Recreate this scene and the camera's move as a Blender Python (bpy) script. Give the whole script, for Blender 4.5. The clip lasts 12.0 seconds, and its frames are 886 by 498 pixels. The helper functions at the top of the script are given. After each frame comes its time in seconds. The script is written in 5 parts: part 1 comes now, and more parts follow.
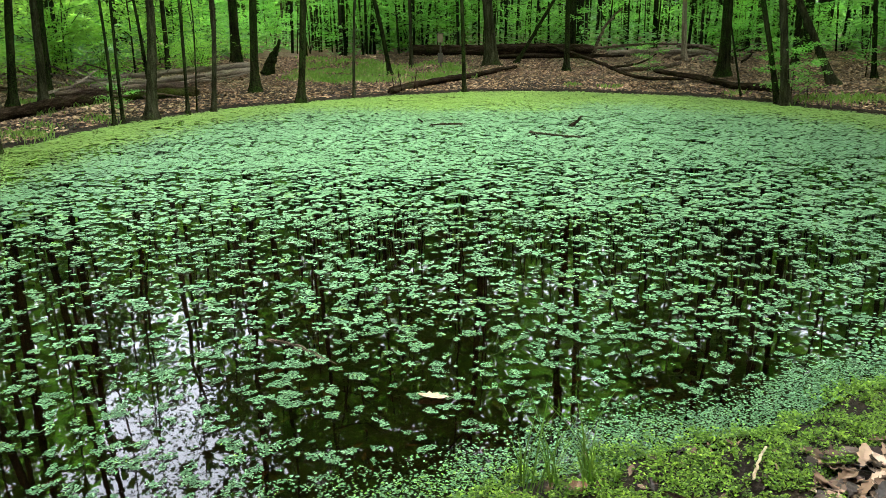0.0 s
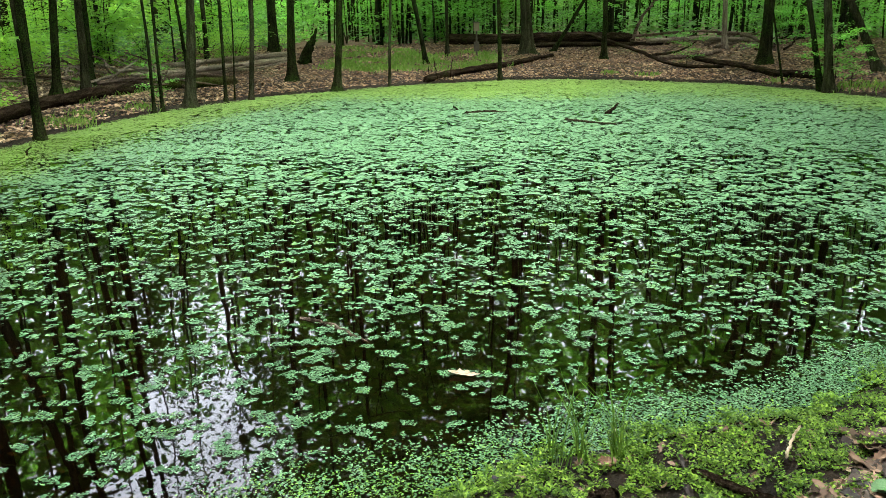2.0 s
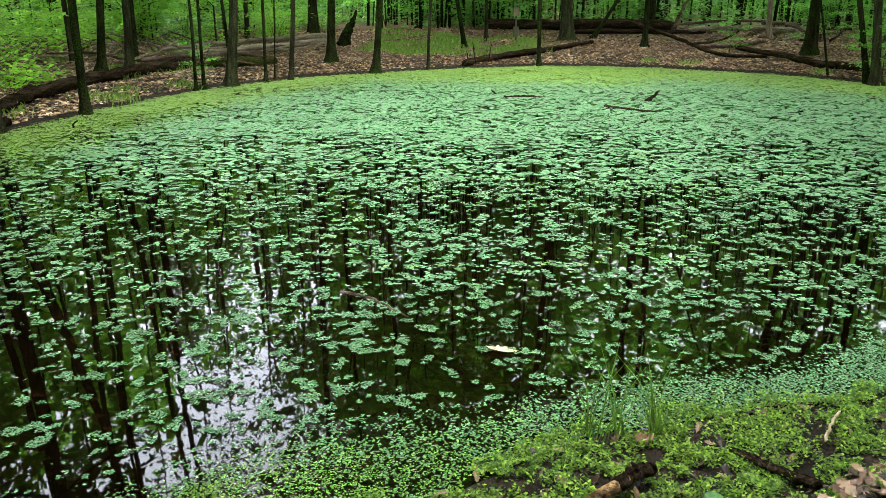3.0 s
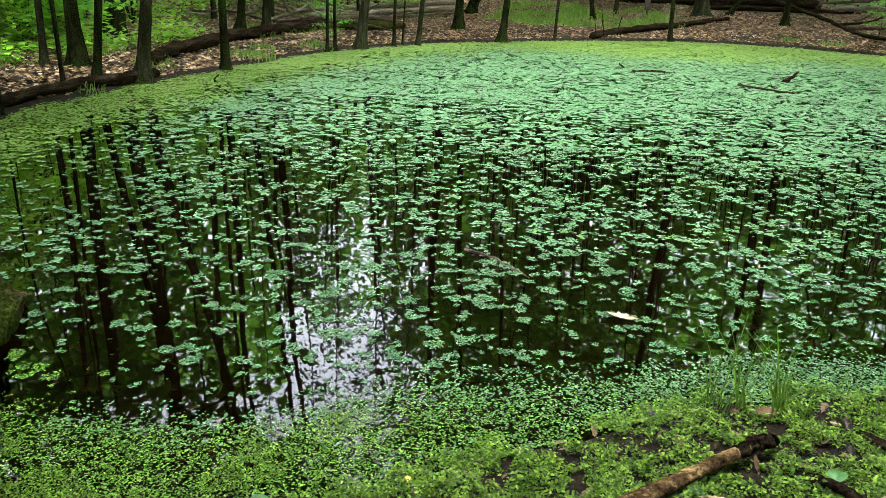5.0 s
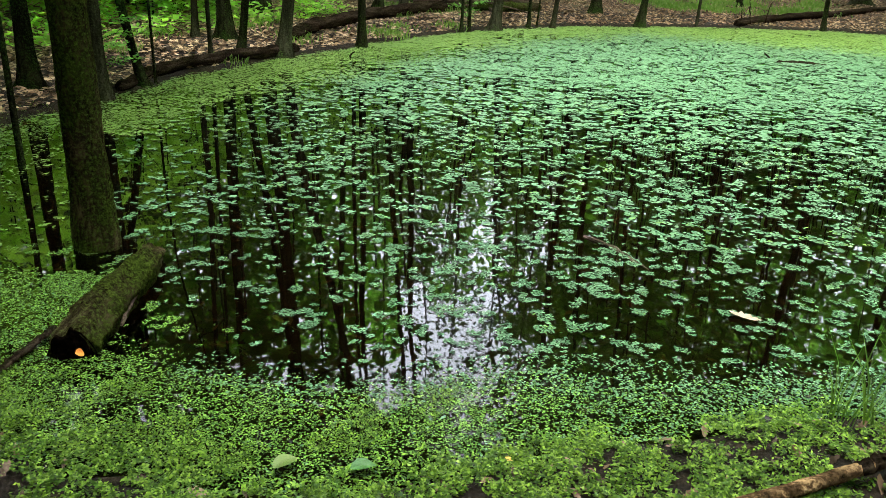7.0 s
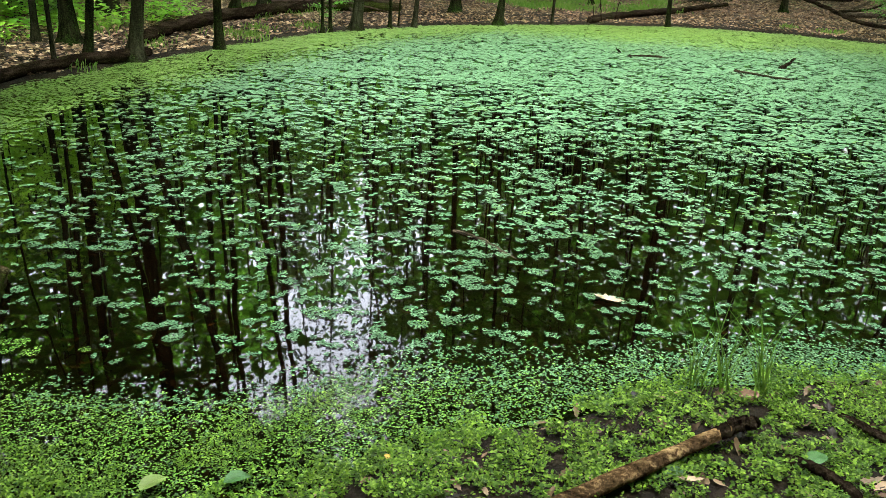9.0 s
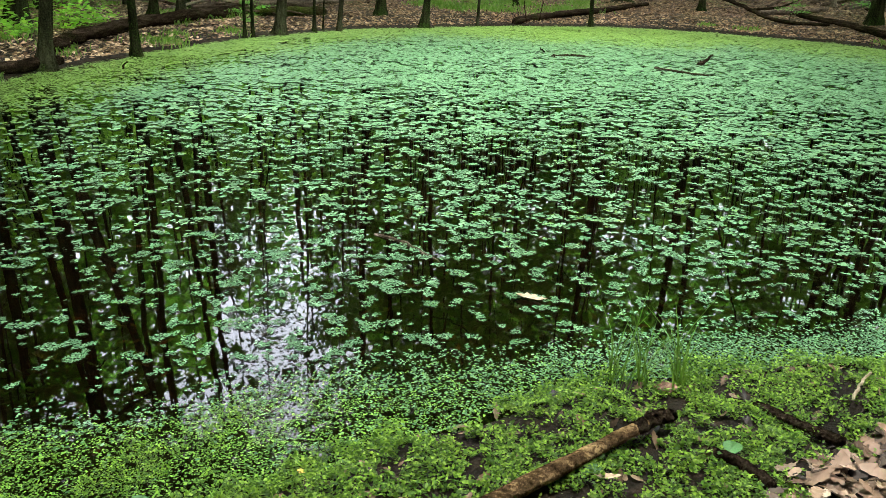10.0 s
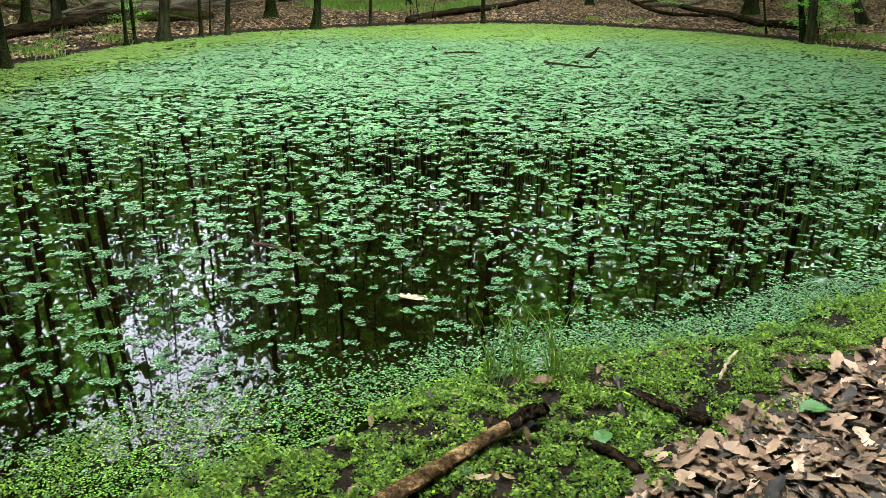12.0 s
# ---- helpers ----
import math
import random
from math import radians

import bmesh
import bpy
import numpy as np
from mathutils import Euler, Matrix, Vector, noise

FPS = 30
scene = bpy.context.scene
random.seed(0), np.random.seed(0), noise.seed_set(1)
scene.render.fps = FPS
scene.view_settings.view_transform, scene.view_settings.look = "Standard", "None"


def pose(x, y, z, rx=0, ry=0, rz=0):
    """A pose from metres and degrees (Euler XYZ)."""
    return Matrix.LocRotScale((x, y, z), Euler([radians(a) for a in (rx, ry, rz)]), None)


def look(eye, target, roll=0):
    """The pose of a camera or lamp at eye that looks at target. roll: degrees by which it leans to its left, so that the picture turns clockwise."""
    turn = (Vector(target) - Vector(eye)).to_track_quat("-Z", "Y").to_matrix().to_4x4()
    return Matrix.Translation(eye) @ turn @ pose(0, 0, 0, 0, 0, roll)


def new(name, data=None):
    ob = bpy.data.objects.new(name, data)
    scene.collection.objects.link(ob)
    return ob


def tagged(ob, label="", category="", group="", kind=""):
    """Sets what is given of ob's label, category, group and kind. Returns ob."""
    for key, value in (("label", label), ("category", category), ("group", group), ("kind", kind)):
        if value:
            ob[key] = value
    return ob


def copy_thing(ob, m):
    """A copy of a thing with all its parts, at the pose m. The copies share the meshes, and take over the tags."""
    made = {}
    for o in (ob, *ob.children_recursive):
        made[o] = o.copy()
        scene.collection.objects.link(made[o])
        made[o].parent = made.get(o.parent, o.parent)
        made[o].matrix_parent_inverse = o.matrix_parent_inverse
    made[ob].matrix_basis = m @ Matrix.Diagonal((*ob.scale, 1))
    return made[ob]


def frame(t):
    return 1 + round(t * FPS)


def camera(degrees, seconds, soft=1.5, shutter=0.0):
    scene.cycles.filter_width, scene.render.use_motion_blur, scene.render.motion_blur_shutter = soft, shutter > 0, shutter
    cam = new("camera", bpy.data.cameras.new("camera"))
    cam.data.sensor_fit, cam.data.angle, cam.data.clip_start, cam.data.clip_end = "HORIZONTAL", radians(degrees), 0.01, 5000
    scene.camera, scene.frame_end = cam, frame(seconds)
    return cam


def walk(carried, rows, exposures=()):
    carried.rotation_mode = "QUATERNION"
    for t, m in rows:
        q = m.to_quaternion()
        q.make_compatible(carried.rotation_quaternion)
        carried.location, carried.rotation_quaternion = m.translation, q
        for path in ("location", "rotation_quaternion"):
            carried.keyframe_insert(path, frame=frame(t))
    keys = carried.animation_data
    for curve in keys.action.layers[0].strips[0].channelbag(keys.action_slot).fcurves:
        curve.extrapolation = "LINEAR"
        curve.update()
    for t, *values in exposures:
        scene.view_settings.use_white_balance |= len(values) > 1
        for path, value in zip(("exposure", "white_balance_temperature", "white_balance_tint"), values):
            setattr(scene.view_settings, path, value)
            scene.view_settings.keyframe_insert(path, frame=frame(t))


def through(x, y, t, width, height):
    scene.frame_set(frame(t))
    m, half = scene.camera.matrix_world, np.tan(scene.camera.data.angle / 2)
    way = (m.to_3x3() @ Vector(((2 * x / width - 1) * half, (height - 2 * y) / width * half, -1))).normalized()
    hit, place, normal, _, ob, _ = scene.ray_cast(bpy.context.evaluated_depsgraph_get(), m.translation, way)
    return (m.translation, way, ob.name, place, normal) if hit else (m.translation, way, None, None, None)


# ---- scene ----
cam = camera(58.0, 12.0, soft=0.5)
PATH = [
    (0.0, pose(0.083, 0.264, 1.720, 74.01, 0.83, 0.27)),
    (0.5, pose(0.082, 0.257, 1.724, 73.87, 1.05, 0.74)),
    (1.0, pose(0.080, 0.244, 1.739, 73.65, 1.19, 1.35)),
    (1.5, pose(0.097, 0.232, 1.772, 73.34, 1.26, 2.12)),
    (2.0, pose(0.102, 0.241, 1.659, 73.44, 1.17, 2.81)),
    (2.5, pose(0.080, 0.213, 1.646, 72.99, 0.67, 3.92)),
    (3.0, pose(0.054, 0.182, 1.628, 72.48, 0.20, 5.43)),
    (3.4, pose(0.039, 0.143, 1.619, 72.11, -0.20, 6.72)),
    (3.8, pose(0.022, 0.122, 1.612, 71.68, -0.51, 8.17)),
    (4.2, pose(0.003, 0.106, 1.608, 71.25, -0.77, 9.82)),
    (4.6, pose(-0.013, 0.087, 1.603, 70.82, -1.01, 11.76)),
    (5.0, pose(-0.022, 0.052, 1.597, 70.43, -1.27, 14.05)),
    (5.5, pose(-0.015, 0.069, 1.586, 69.93, -1.34, 17.23)),
    (6.0, pose(-0.006, 0.078, 1.581, 69.54, -1.47, 20.12)),
    (6.5, pose(-0.001, 0.061, 1.590, 69.14, -1.63, 22.80)),
    (6.9, pose(-0.002, 0.054, 1.589, 68.98, -1.84, 23.54)),
    (7.3, pose(-0.006, 0.044, 1.592, 68.93, -2.10, 22.70)),
    (7.7, pose(-0.012, 0.033, 1.595, 68.96, -2.32, 20.85)),
    (8.1, pose(-0.014, 0.024, 1.597, 69.02, -2.42, 18.54)),
    (8.5, pose(-0.013, 0.021, 1.598, 69.11, -2.32, 16.37)),
    (9.0, pose(0.020, 0.077, 1.568, 69.35, -1.95, 14.01)),
    (9.5, pose(0.088, 0.138, 1.552, 69.53, -1.63, 11.57)),
    (10.0, pose(0.099, 0.160, 1.543, 69.75, -1.47, 9.12)),
    (10.5, pose(0.138, 0.214, 1.502, 70.20, -1.25, 6.58)),
    (11.0, pose(0.192, 0.245, 1.499, 70.43, -0.96, 3.87)),
    (11.5, pose(0.243, 0.266, 1.487, 70.18, -0.70, 2.51)),
    (12.0, pose(0.260, 0.247, 1.529, 69.86, -0.45, 2.15)),
]
walk(cam, PATH, [(0.0, 4.22, 6250, 11), (12.0, 4.22, 6250, 11)])

# ---- world, sun, exposure ----
SUN_EL, SUN_AZ = radians(81), radians(172)  # azimuth from +y towards +x
world = bpy.data.worlds.new("world")
scene.world = world
world.use_nodes = True
wn = world.node_tree.nodes
sky = wn.new("ShaderNodeTexSky")
sky.sky_type = "NISHITA"
sky.sun_disc = False
sky.sun_elevation = SUN_EL
sky.sun_rotation = SUN_AZ
sky.air_density, sky.dust_density, sky.ozone_density = 1.0, 5.0, 1.0
hazy = wn.new("ShaderNodeHueSaturation")  # thin white cloud
hazy.inputs["Saturation"].default_value = 0.25
world.node_tree.links.new(sky.outputs[0], hazy.inputs["Color"])
world.node_tree.links.new(hazy.outputs[0], wn["Background"].inputs[0])
wn["Background"].inputs[1].default_value = 0.15
sun = new("sun", bpy.data.lights.new("sun", "SUN"))
sun.data.energy = 0.5
sun.data.angle = radians(30)
sun.data.color = (1.0, 0.95, 0.86)
sun.matrix_world = look((0, 0, 60), Vector((0, 0, 60)) - Vector((math.sin(SUN_AZ) * math.cos(SUN_EL), math.cos(SUN_AZ) * math.cos(SUN_EL), math.sin(SUN_EL))))


# ---- numbers: noise, pond outline, ground height ----
def hash2(ix, iy, seed):
    h = (ix.astype(np.int64) * 374761393 + iy.astype(np.int64) * 668265263 + seed * 982451653) & 0xFFFFFFFF
    h = ((h ^ (h >> 13)) * 1274126177) & 0xFFFFFFFF
    return ((h ^ (h >> 16)) & 0xFFFFFF) / float(0xFFFFFF)


def vnoise(x, y, seed=0):
    ix, iy = np.floor(x), np.floor(y)
    u, v = x - ix, y - iy
    u, v = u * u * (3 - 2 * u), v * v * (3 - 2 * v)
    a, b = hash2(ix, iy, seed), hash2(ix + 1, iy, seed)
    c, d = hash2(ix, iy + 1, seed), hash2(ix + 1, iy + 1, seed)
    return (a * (1 - u) + b * u) * (1 - v) + (c * (1 - u) + d * u) * v


def fbm(x, y, seed=0, octaves=3):
    total, amp, norm = 0.0, 1.0, 0.0
    for k in range(octaves):
        total = total + amp * vnoise(x * 2 ** k + 17.3 * k, y * 2 ** k - 9.1 * k, seed + k)
        norm += amp
        amp *= 0.5
    return total / norm


POND_WEST = [(-6.0, 4.7), (-6.3, 6.3), (-6.55, 7.7), (-6.5, 9.6), (-6.35, 11.2), (-6.25, 12.3), (-6.0, 13.5), (-5.75, 14.7), (-5.2, 15.9), (-4.4, 17.2)]
POND_NORTH = [(-3.3, 18.1), (-2.0, 19.1), (-0.9, 19.75), (0.5, 20.3), (1.6, 20.4), (3.0, 20.0), (4.2, 19.2), (5.4, 18.5), (6.3, 17.3), (6.9, 15.9)]
POND_EAST = [(7.5, 14.8), (8.2, 13.3), (8.3, 11.0), (7.6, 8.5), (6.0, 6.6), (4.3, 5.2), (3.0, 4.45), (2.2, 3.85), (1.6, 3.45), (1.05, 3.27), (0.75, 3.1)]
POND_SOUTH = [(0.4, 2.93), (0.05, 2.72), (-0.45, 2.28), (-1.2, 1.75), (-2.0, 1.52), (-2.8, 1.6), (-3.6, 1.9), (-4.6, 2.6), (-5.5, 3.6)]
POND = np.array(POND_WEST + POND_NORTH + POND_EAST + POND_SOUTH)


def shore(x, y):
    """Signed distance to the pond's edge: negative over the water."""
    x, y = np.atleast_1d(np.asarray(x, float)), np.atleast_1d(np.asarray(y, float))
    best, inside = np.full(x.shape, 1e9), np.zeros(x.shape, int)
    for a, b in zip(POND, np.roll(POND, -1, 0)):
        dx, dy = b - a
        k = np.clip(((x - a[0]) * dx + (y - a[1]) * dy) / (dx * dx + dy * dy), 0, 1)
        best = np.minimum(best, (x - a[0] - k * dx) ** 2 + (y - a[1] - k * dy) ** 2)
        cross = ((a[1] > y) != (b[1] > y)) & (x < a[0] + (y - a[1]) / (dy if dy else 1e-9) * dx)
        inside += cross
    d = np.sqrt(best)
    d = np.where(inside % 2 == 1, -d, d)
    return d + 0.16 * (vnoise(x * 1.6, y * 1.6, 5) - 0.5) + 0.07 * (vnoise(x * 5, y * 5, 6) - 0.5)


def ground_z(x, y):
    x, y = np.atleast_1d(np.asarray(x, float)), np.atleast_1d(np.asarray(y, float))
    s = shore(x, y)
    out = np.maximum(s, 0)
    land = 0.05 * (1 - np.exp(-out / 0.12)) + 0.055 * np.minimum(out, 8) + 0.012 * np.clip(out - 8, 0, 60)
    land = land + (fbm(x * 0.45, y * 0.45, 11) - 0.5) * 0.22 * np.clip(out / 4, 0, 1) + (fbm(x * 2.2, y * 2.2, 12) - 0.5) * 0.07 * np.clip(out / 0.5, 0, 1)
    bed = -0.02 - 0.38 * (1 - np.exp(np.minimum(s, 0) / 1.1))
    return np.where(s > 0, land, bed + (fbm(x * 3, y * 3, 13) - 0.5) * 0.03)


def gz(x, y):
    return float(ground_z(x, y)[0])


# ---- mesh helpers ----
def part(name, data, material, parent=None, label=""):
    """Links mesh data as one object, with its material, under a thing."""
    if material is not None and not data.materials:
        data.materials.append(material)
    ob = new(name, data)
    ob.parent = parent
    if label:
        ob["label"] = label
    return ob


def thing(name, label, category, group="", at=(0, 0, 0)):
    ob = new(name)
    ob.empty_display_size = 0.1
    ob.location = at
    return tagged(ob, label, category, group)


def polys(name, corners):
    """A mesh of n separate polygons of k corners each, from an n x k x 3 array."""
    corners = np.asarray(corners, np.float32)
    n, k = corners.shape[:2]
    me = bpy.data.meshes.new(name)
    me.vertices.add(n * k)
    me.vertices.foreach_set("co", corners.reshape(-1))
    me.loops.add(n * k)
    me.loops.foreach_set("vertex_index", np.arange(n * k, dtype=np.int32))
    me.polygons.add(n)
    me.polygons.foreach_set("loop_start", np.arange(0, n * k, k, dtype=np.int32))
    me.update(calc_edges=True)
    return me


def grid_mesh(name, xs, ys, z):
    nx, ny = len(xs), len(ys)
    gx, gy = np.meshgrid(xs, ys)
    co = np.stack([gx, gy, z], -1).reshape(-1, 3)
    i = (np.arange(ny - 1)[:, None] * nx + np.arange(nx - 1)[None]).reshape(-1)
    quads = np.stack([i, i + 1, i + nx + 1, i + nx], 1)
    me = bpy.data.meshes.new(name)
    me.vertices.add(len(co))
    me.vertices.foreach_set("co", co.astype(np.float32).reshape(-1))
    me.loops.add(quads.size)
    me.loops.foreach_set("vertex_index", quads.astype(np.int32).reshape(-1))
    me.polygons.add(len(quads))
    me.polygons.foreach_set("loop_start", np.arange(0, quads.size, 4, dtype=np.int32))
    me.polygons.foreach_set("use_smooth", np.ones(len(quads), bool))
    me.update(calc_edges=True)
    return me


def spline(points, n):
    """n points along a smooth curve through the given ones."""
    p = np.asarray(points, float)
    m = len(p)
    if m == 2:
        return p[0] + (p[1] - p[0]) * np.linspace(0, 1, n)[:, None]
    q = np.vstack([2 * p[0] - p[1], p, 2 * p[-1] - p[-2]])
    out = []
    for u in np.linspace(0, m - 1, n):
        i = min(int(u), m - 2)
        t = u - i
        a, b, c, d = q[i], q[i + 1], q[i + 2], q[i + 3]
        out.append(0.5 * (2 * b + (c - a) * t + (2 * a - 5 * b + 4 * c - d) * t * t + (3 * b - a - 3 * c + d) * t ** 3))
    return np.array(out)


def tube_arrays(path, radii, sides=10, rough=0.08, seed=0, flare=0.0):
    """Vertices and faces of a closed, knobbly tube along a path."""
    path, radii = np.asarray(path, float), np.asarray(radii, float)
    rng = np.random.default_rng(seed)
    n = len(path)
    tang = np.gradient(path, axis=0)
    tang /= np.linalg.norm(tang, axis=1)[:, None] + 1e-9
    ref = np.array([1.0, 0, 0]) if abs(tang[0][0]) < 0.8 else np.array([0, 1.0, 0])
    verts = []
    bump = rng.normal(0, 1, sides)
    phase = rng.uniform(0, 6.28)
    for i in range(n):
        s1 = np.cross(tang[i], ref)
        s1 /= np.linalg.norm(s1)
        s2 = np.cross(tang[i], s1)
        ang = np.linspace(0, 2 * np.pi, sides, endpoint=False)
        bump = 0.7 * bump + 0.7 * rng.normal(0, 1, sides)
        lobes = 1 + rough * bump * 0.6
        if flare:
            lobes = lobes + flare * max(0, 1 - i / (0.3 * n)) ** 2 * (0.6 + 0.6 * np.cos(5 * ang + phase) + 0.3 * np.cos(3 * ang))
        r = radii[i] * lobes
        verts.append(path[i] + np.outer(np.cos(ang) * r, s1) + np.outer(np.sin(ang) * r, s2))
    verts = np.concatenate(verts + [path[:1], path[-1:]])
    faces = []
    for i in range(n - 1):
        for j in range(sides):
            a, b = i * sides + j, i * sides + (j + 1) % sides
            faces.append((a, b, b + sides, a + sides))
    c0, c1 = n * sides, n * sides + 1
    for j in range(sides):
        faces.append((c0, (j + 1) % sides, j))
        faces.append((c1, (n - 1) * sides + j, (n - 1) * sides + (j + 1) % sides))
    return verts, faces


def carved(path, radii, n, sides, relief, seed, lobes=0.0):
    """A closed tube whose surface is carved by two scales of noise."""
    p = spline(path, n)
    rr = np.interp(np.linspace(0, 1, n), np.linspace(0, 1, len(radii)), radii)
    v, f = tube_arrays(p, rr, sides, 0.0, seed)
    run = np.concatenate([[0], np.cumsum(np.linalg.norm(np.diff(p, axis=0), axis=1))])
    ang = np.arange(sides) / sides * 2 * np.pi
    for i in range(n):
        ring = v[i * sides:(i + 1) * sides]
        ca, sa = np.cos(ang), np.sin(ang)
        h = 0.6 * (fbm(ca * 2.2 + 9, sa * 2.2 + run[i] * 5 + 3, seed) - 0.5) + 0.4 * (fbm(ca * 7 + 20, sa * 7 + run[i] * 16, seed + 5) - 0.5) + 0.3 * (vnoise(ca * 3.5 + 40, sa * 3.5 + run[i] * 1.5, seed + 9) - 0.5)
        k = 1 + relief * 2 * h + lobes * math.exp(-run[i] / 0.22) * (0.5 + 0.5 * np.cos(5 * ang + 1))
        v[i * sides:(i + 1) * sides] = p[i] + (ring - p[i]) * k[:, None]
    return v, f


def tubes(name, pieces, smooth=True):
    """One mesh of several tubes: each piece is (verts, faces)."""
    vs, fs, base = [], [], 0
    for v, f in pieces:
        vs.append(v)
        fs += [tuple(i + base for i in q) for q in f]
        base += len(v)
    me = bpy.data.meshes.new(name)
    me.from_pydata(np.concatenate(vs).tolist(), [], fs)
    if smooth:
        me.polygons.foreach_set("use_smooth", np.ones(len(me.polygons), bool))
    me.update()
    return me


def leaf_quads(centres, sizes, rng, tilt=0.5, droop=0.0, slim=0.55):
    """Folded diamond leaves, two triangles wide apart: an n x 4 x 3 array."""
    n = len(centres)
    yaw = rng.uniform(0, 2 * np.pi, n)
    along = np.stack([np.cos(yaw), np.sin(yaw), rng.normal(-droop, tilt * 0.6, n)], 1)
    along /= np.linalg.norm(along, axis=1)[:, None]
    side = np.stack([-np.sin(yaw), np.cos(yaw), rng.normal(0, tilt, n)], 1)
    side /= np.linalg.norm(side, axis=1)[:, None]
    up = np.cross(along, side)
    L = np.asarray(sizes)[:, None]
    w = L * slim * 0.5
    c = np.asarray(centres)
    return np.stack([c - along * L * 0.5, c + side * w + up * L * 0.06 + along * L * 0.06, c + along * L * 0.5, c - side * w + up * L * 0.06 + along * L * 0.06], 1)


# ---- materials ----
def material(name):
    m = bpy.data.materials.new(name)
    m.use_nodes = True
    n = m.node_tree.nodes
    return m, n, m.node_tree.links, n["Principled BSDF"]


def ramp(nodes, stops):
    r = nodes.new("ShaderNodeValToRGB")
    e = r.color_ramp.elements
    while len(e) < len(stops):
        e.new(0.5)
    for el, (p, c) in zip(e, stops):
        el.position = p
        el.color = (*c, 1)
    return r


def noise_node(nodes, links, scale, detail=4, rough=0.6, stretch=None, coords="Object"):
    tc = nodes.new("ShaderNodeTexCoord")
    t = nodes.new("ShaderNodeTexNoise")
    t.inputs["Scale"].default_value = scale
    t.inputs["Detail"].default_value = detail
    t.inputs["Roughness"].default_value = rough
    if stretch:
        mp = nodes.new("ShaderNodeMapping")
        mp.inputs["Scale"].default_value = stretch
        links.new(tc.outputs[coords], mp.inputs[0])
        links.new(mp.outputs[0], t.inputs["Vector"])
    else:
        links.new(tc.outputs[coords], t.inputs["Vector"])
    return t


def mix_colour(nodes, links, fac, a, b, mode="MIX"):
    m = nodes.new("ShaderNodeMix")
    m.data_type = "RGBA"
    m.blend_type = mode
    for sock, v in ((m.inputs[0], fac), (m.inputs[6], a), (m.inputs[7], b)):
        if isinstance(v, (int, float)):
            sock.default_value = v
        elif isinstance(v, tuple):
            sock.default_value = (*v, 1)
        else:
            links.new(v, sock)
    return m.outputs[2]


def bump_on(nodes, links, bsdf, height, strength, distance):
    b = nodes.new("ShaderNodeBump")
    b.inputs["Strength"].default_value = strength
    b.inputs["Distance"].default_value = distance
    links.new(height, b.inputs["Height"])
    links.new(b.outputs[0], bsdf.inputs["Normal"])


def bark(name, dark, mid, light, moss=0.35, mossy=(0.06, 0.10, 0.02), grain_axis=(1, 1, 0.16), fine_scale=55):
    """Furrowed bark or wood with crusts of moss and lichen."""
    m, n, l, b = material(name)
    grain = noise_node(n, l, 14, 8, 0.7, grain_axis)
    flecks = noise_node(n, l, fine_scale, 6, 0.75)
    mixed = mix_colour(n, l, 0.45, grain.outputs[0], flecks.outputs[0])
    r = ramp(n, [(0.38, dark), (0.5, mid), (0.64, light)])
    l.new(mixed, r.inputs[0])
    patch = noise_node(n, l, 2.3, 5, 0.65)
    edge = mix_colour(n, l, 0.5, patch.outputs[0], flecks.outputs[0])
    pr = ramp(n, [(1 - moss - 0.1, (0, 0, 0)), (1 - moss, (1, 1, 1))])
    l.new(edge, pr.inputs[0])
    tufts = ramp(n, [(0.36, tuple(0.25 * v for v in mossy)), (0.5, mossy), (0.66, tuple(min(1, 2.6 * v) for v in mossy))])
    l.new(flecks.outputs[0], tufts.inputs[0])
    c = mix_colour(n, l, pr.outputs[0], r.outputs[0], tufts.outputs[0])
    l.new(c, b.inputs["Base Color"])
    b.inputs["Roughness"].default_value = 0.9
    b.inputs["Specular IOR Level"].default_value = 0.0
    bump_on(n, l, b, mixed, 1.0, 0.06)
    return m


def leafy(name, colours, through=0.5, rough=0.5, clear=(0.26, 0.5, 0.045), gloss=0.35):
    """Leaves: a hue for each leaf, and light passing through the blade."""
    m, n, l, b = material(name)
    g = n.new("ShaderNodeNewGeometry")
    r = ramp(n, [(i / max(1, len(colours) - 1), c) for i, c in enumerate(colours)])
    l.new(g.outputs["Random Per Island"], r.inputs[0])
    spots = noise_node(n, l, 30, 3)
    c = mix_colour(n, l, 0.25, r.outputs[0], spots.outputs[0], "OVERLAY")
    l.new(c, b.inputs["Base Color"])
    b.inputs["Roughness"].default_value = rough
    b.inputs["Specular IOR Level"].default_value = gloss
    if through:
        t = n.new("ShaderNodeBsdfTranslucent")
        t.inputs[0].default_value = (*clear, 1)
        mx = n.new("ShaderNodeMixShader")
        mx.inputs[0].default_value = through
        l.new(b.outputs[0], mx.inputs[1])
        l.new(t.outputs[0], mx.inputs[2])
        l.new(mx.outputs[0], n["Material Output"].inputs[0])
    return m


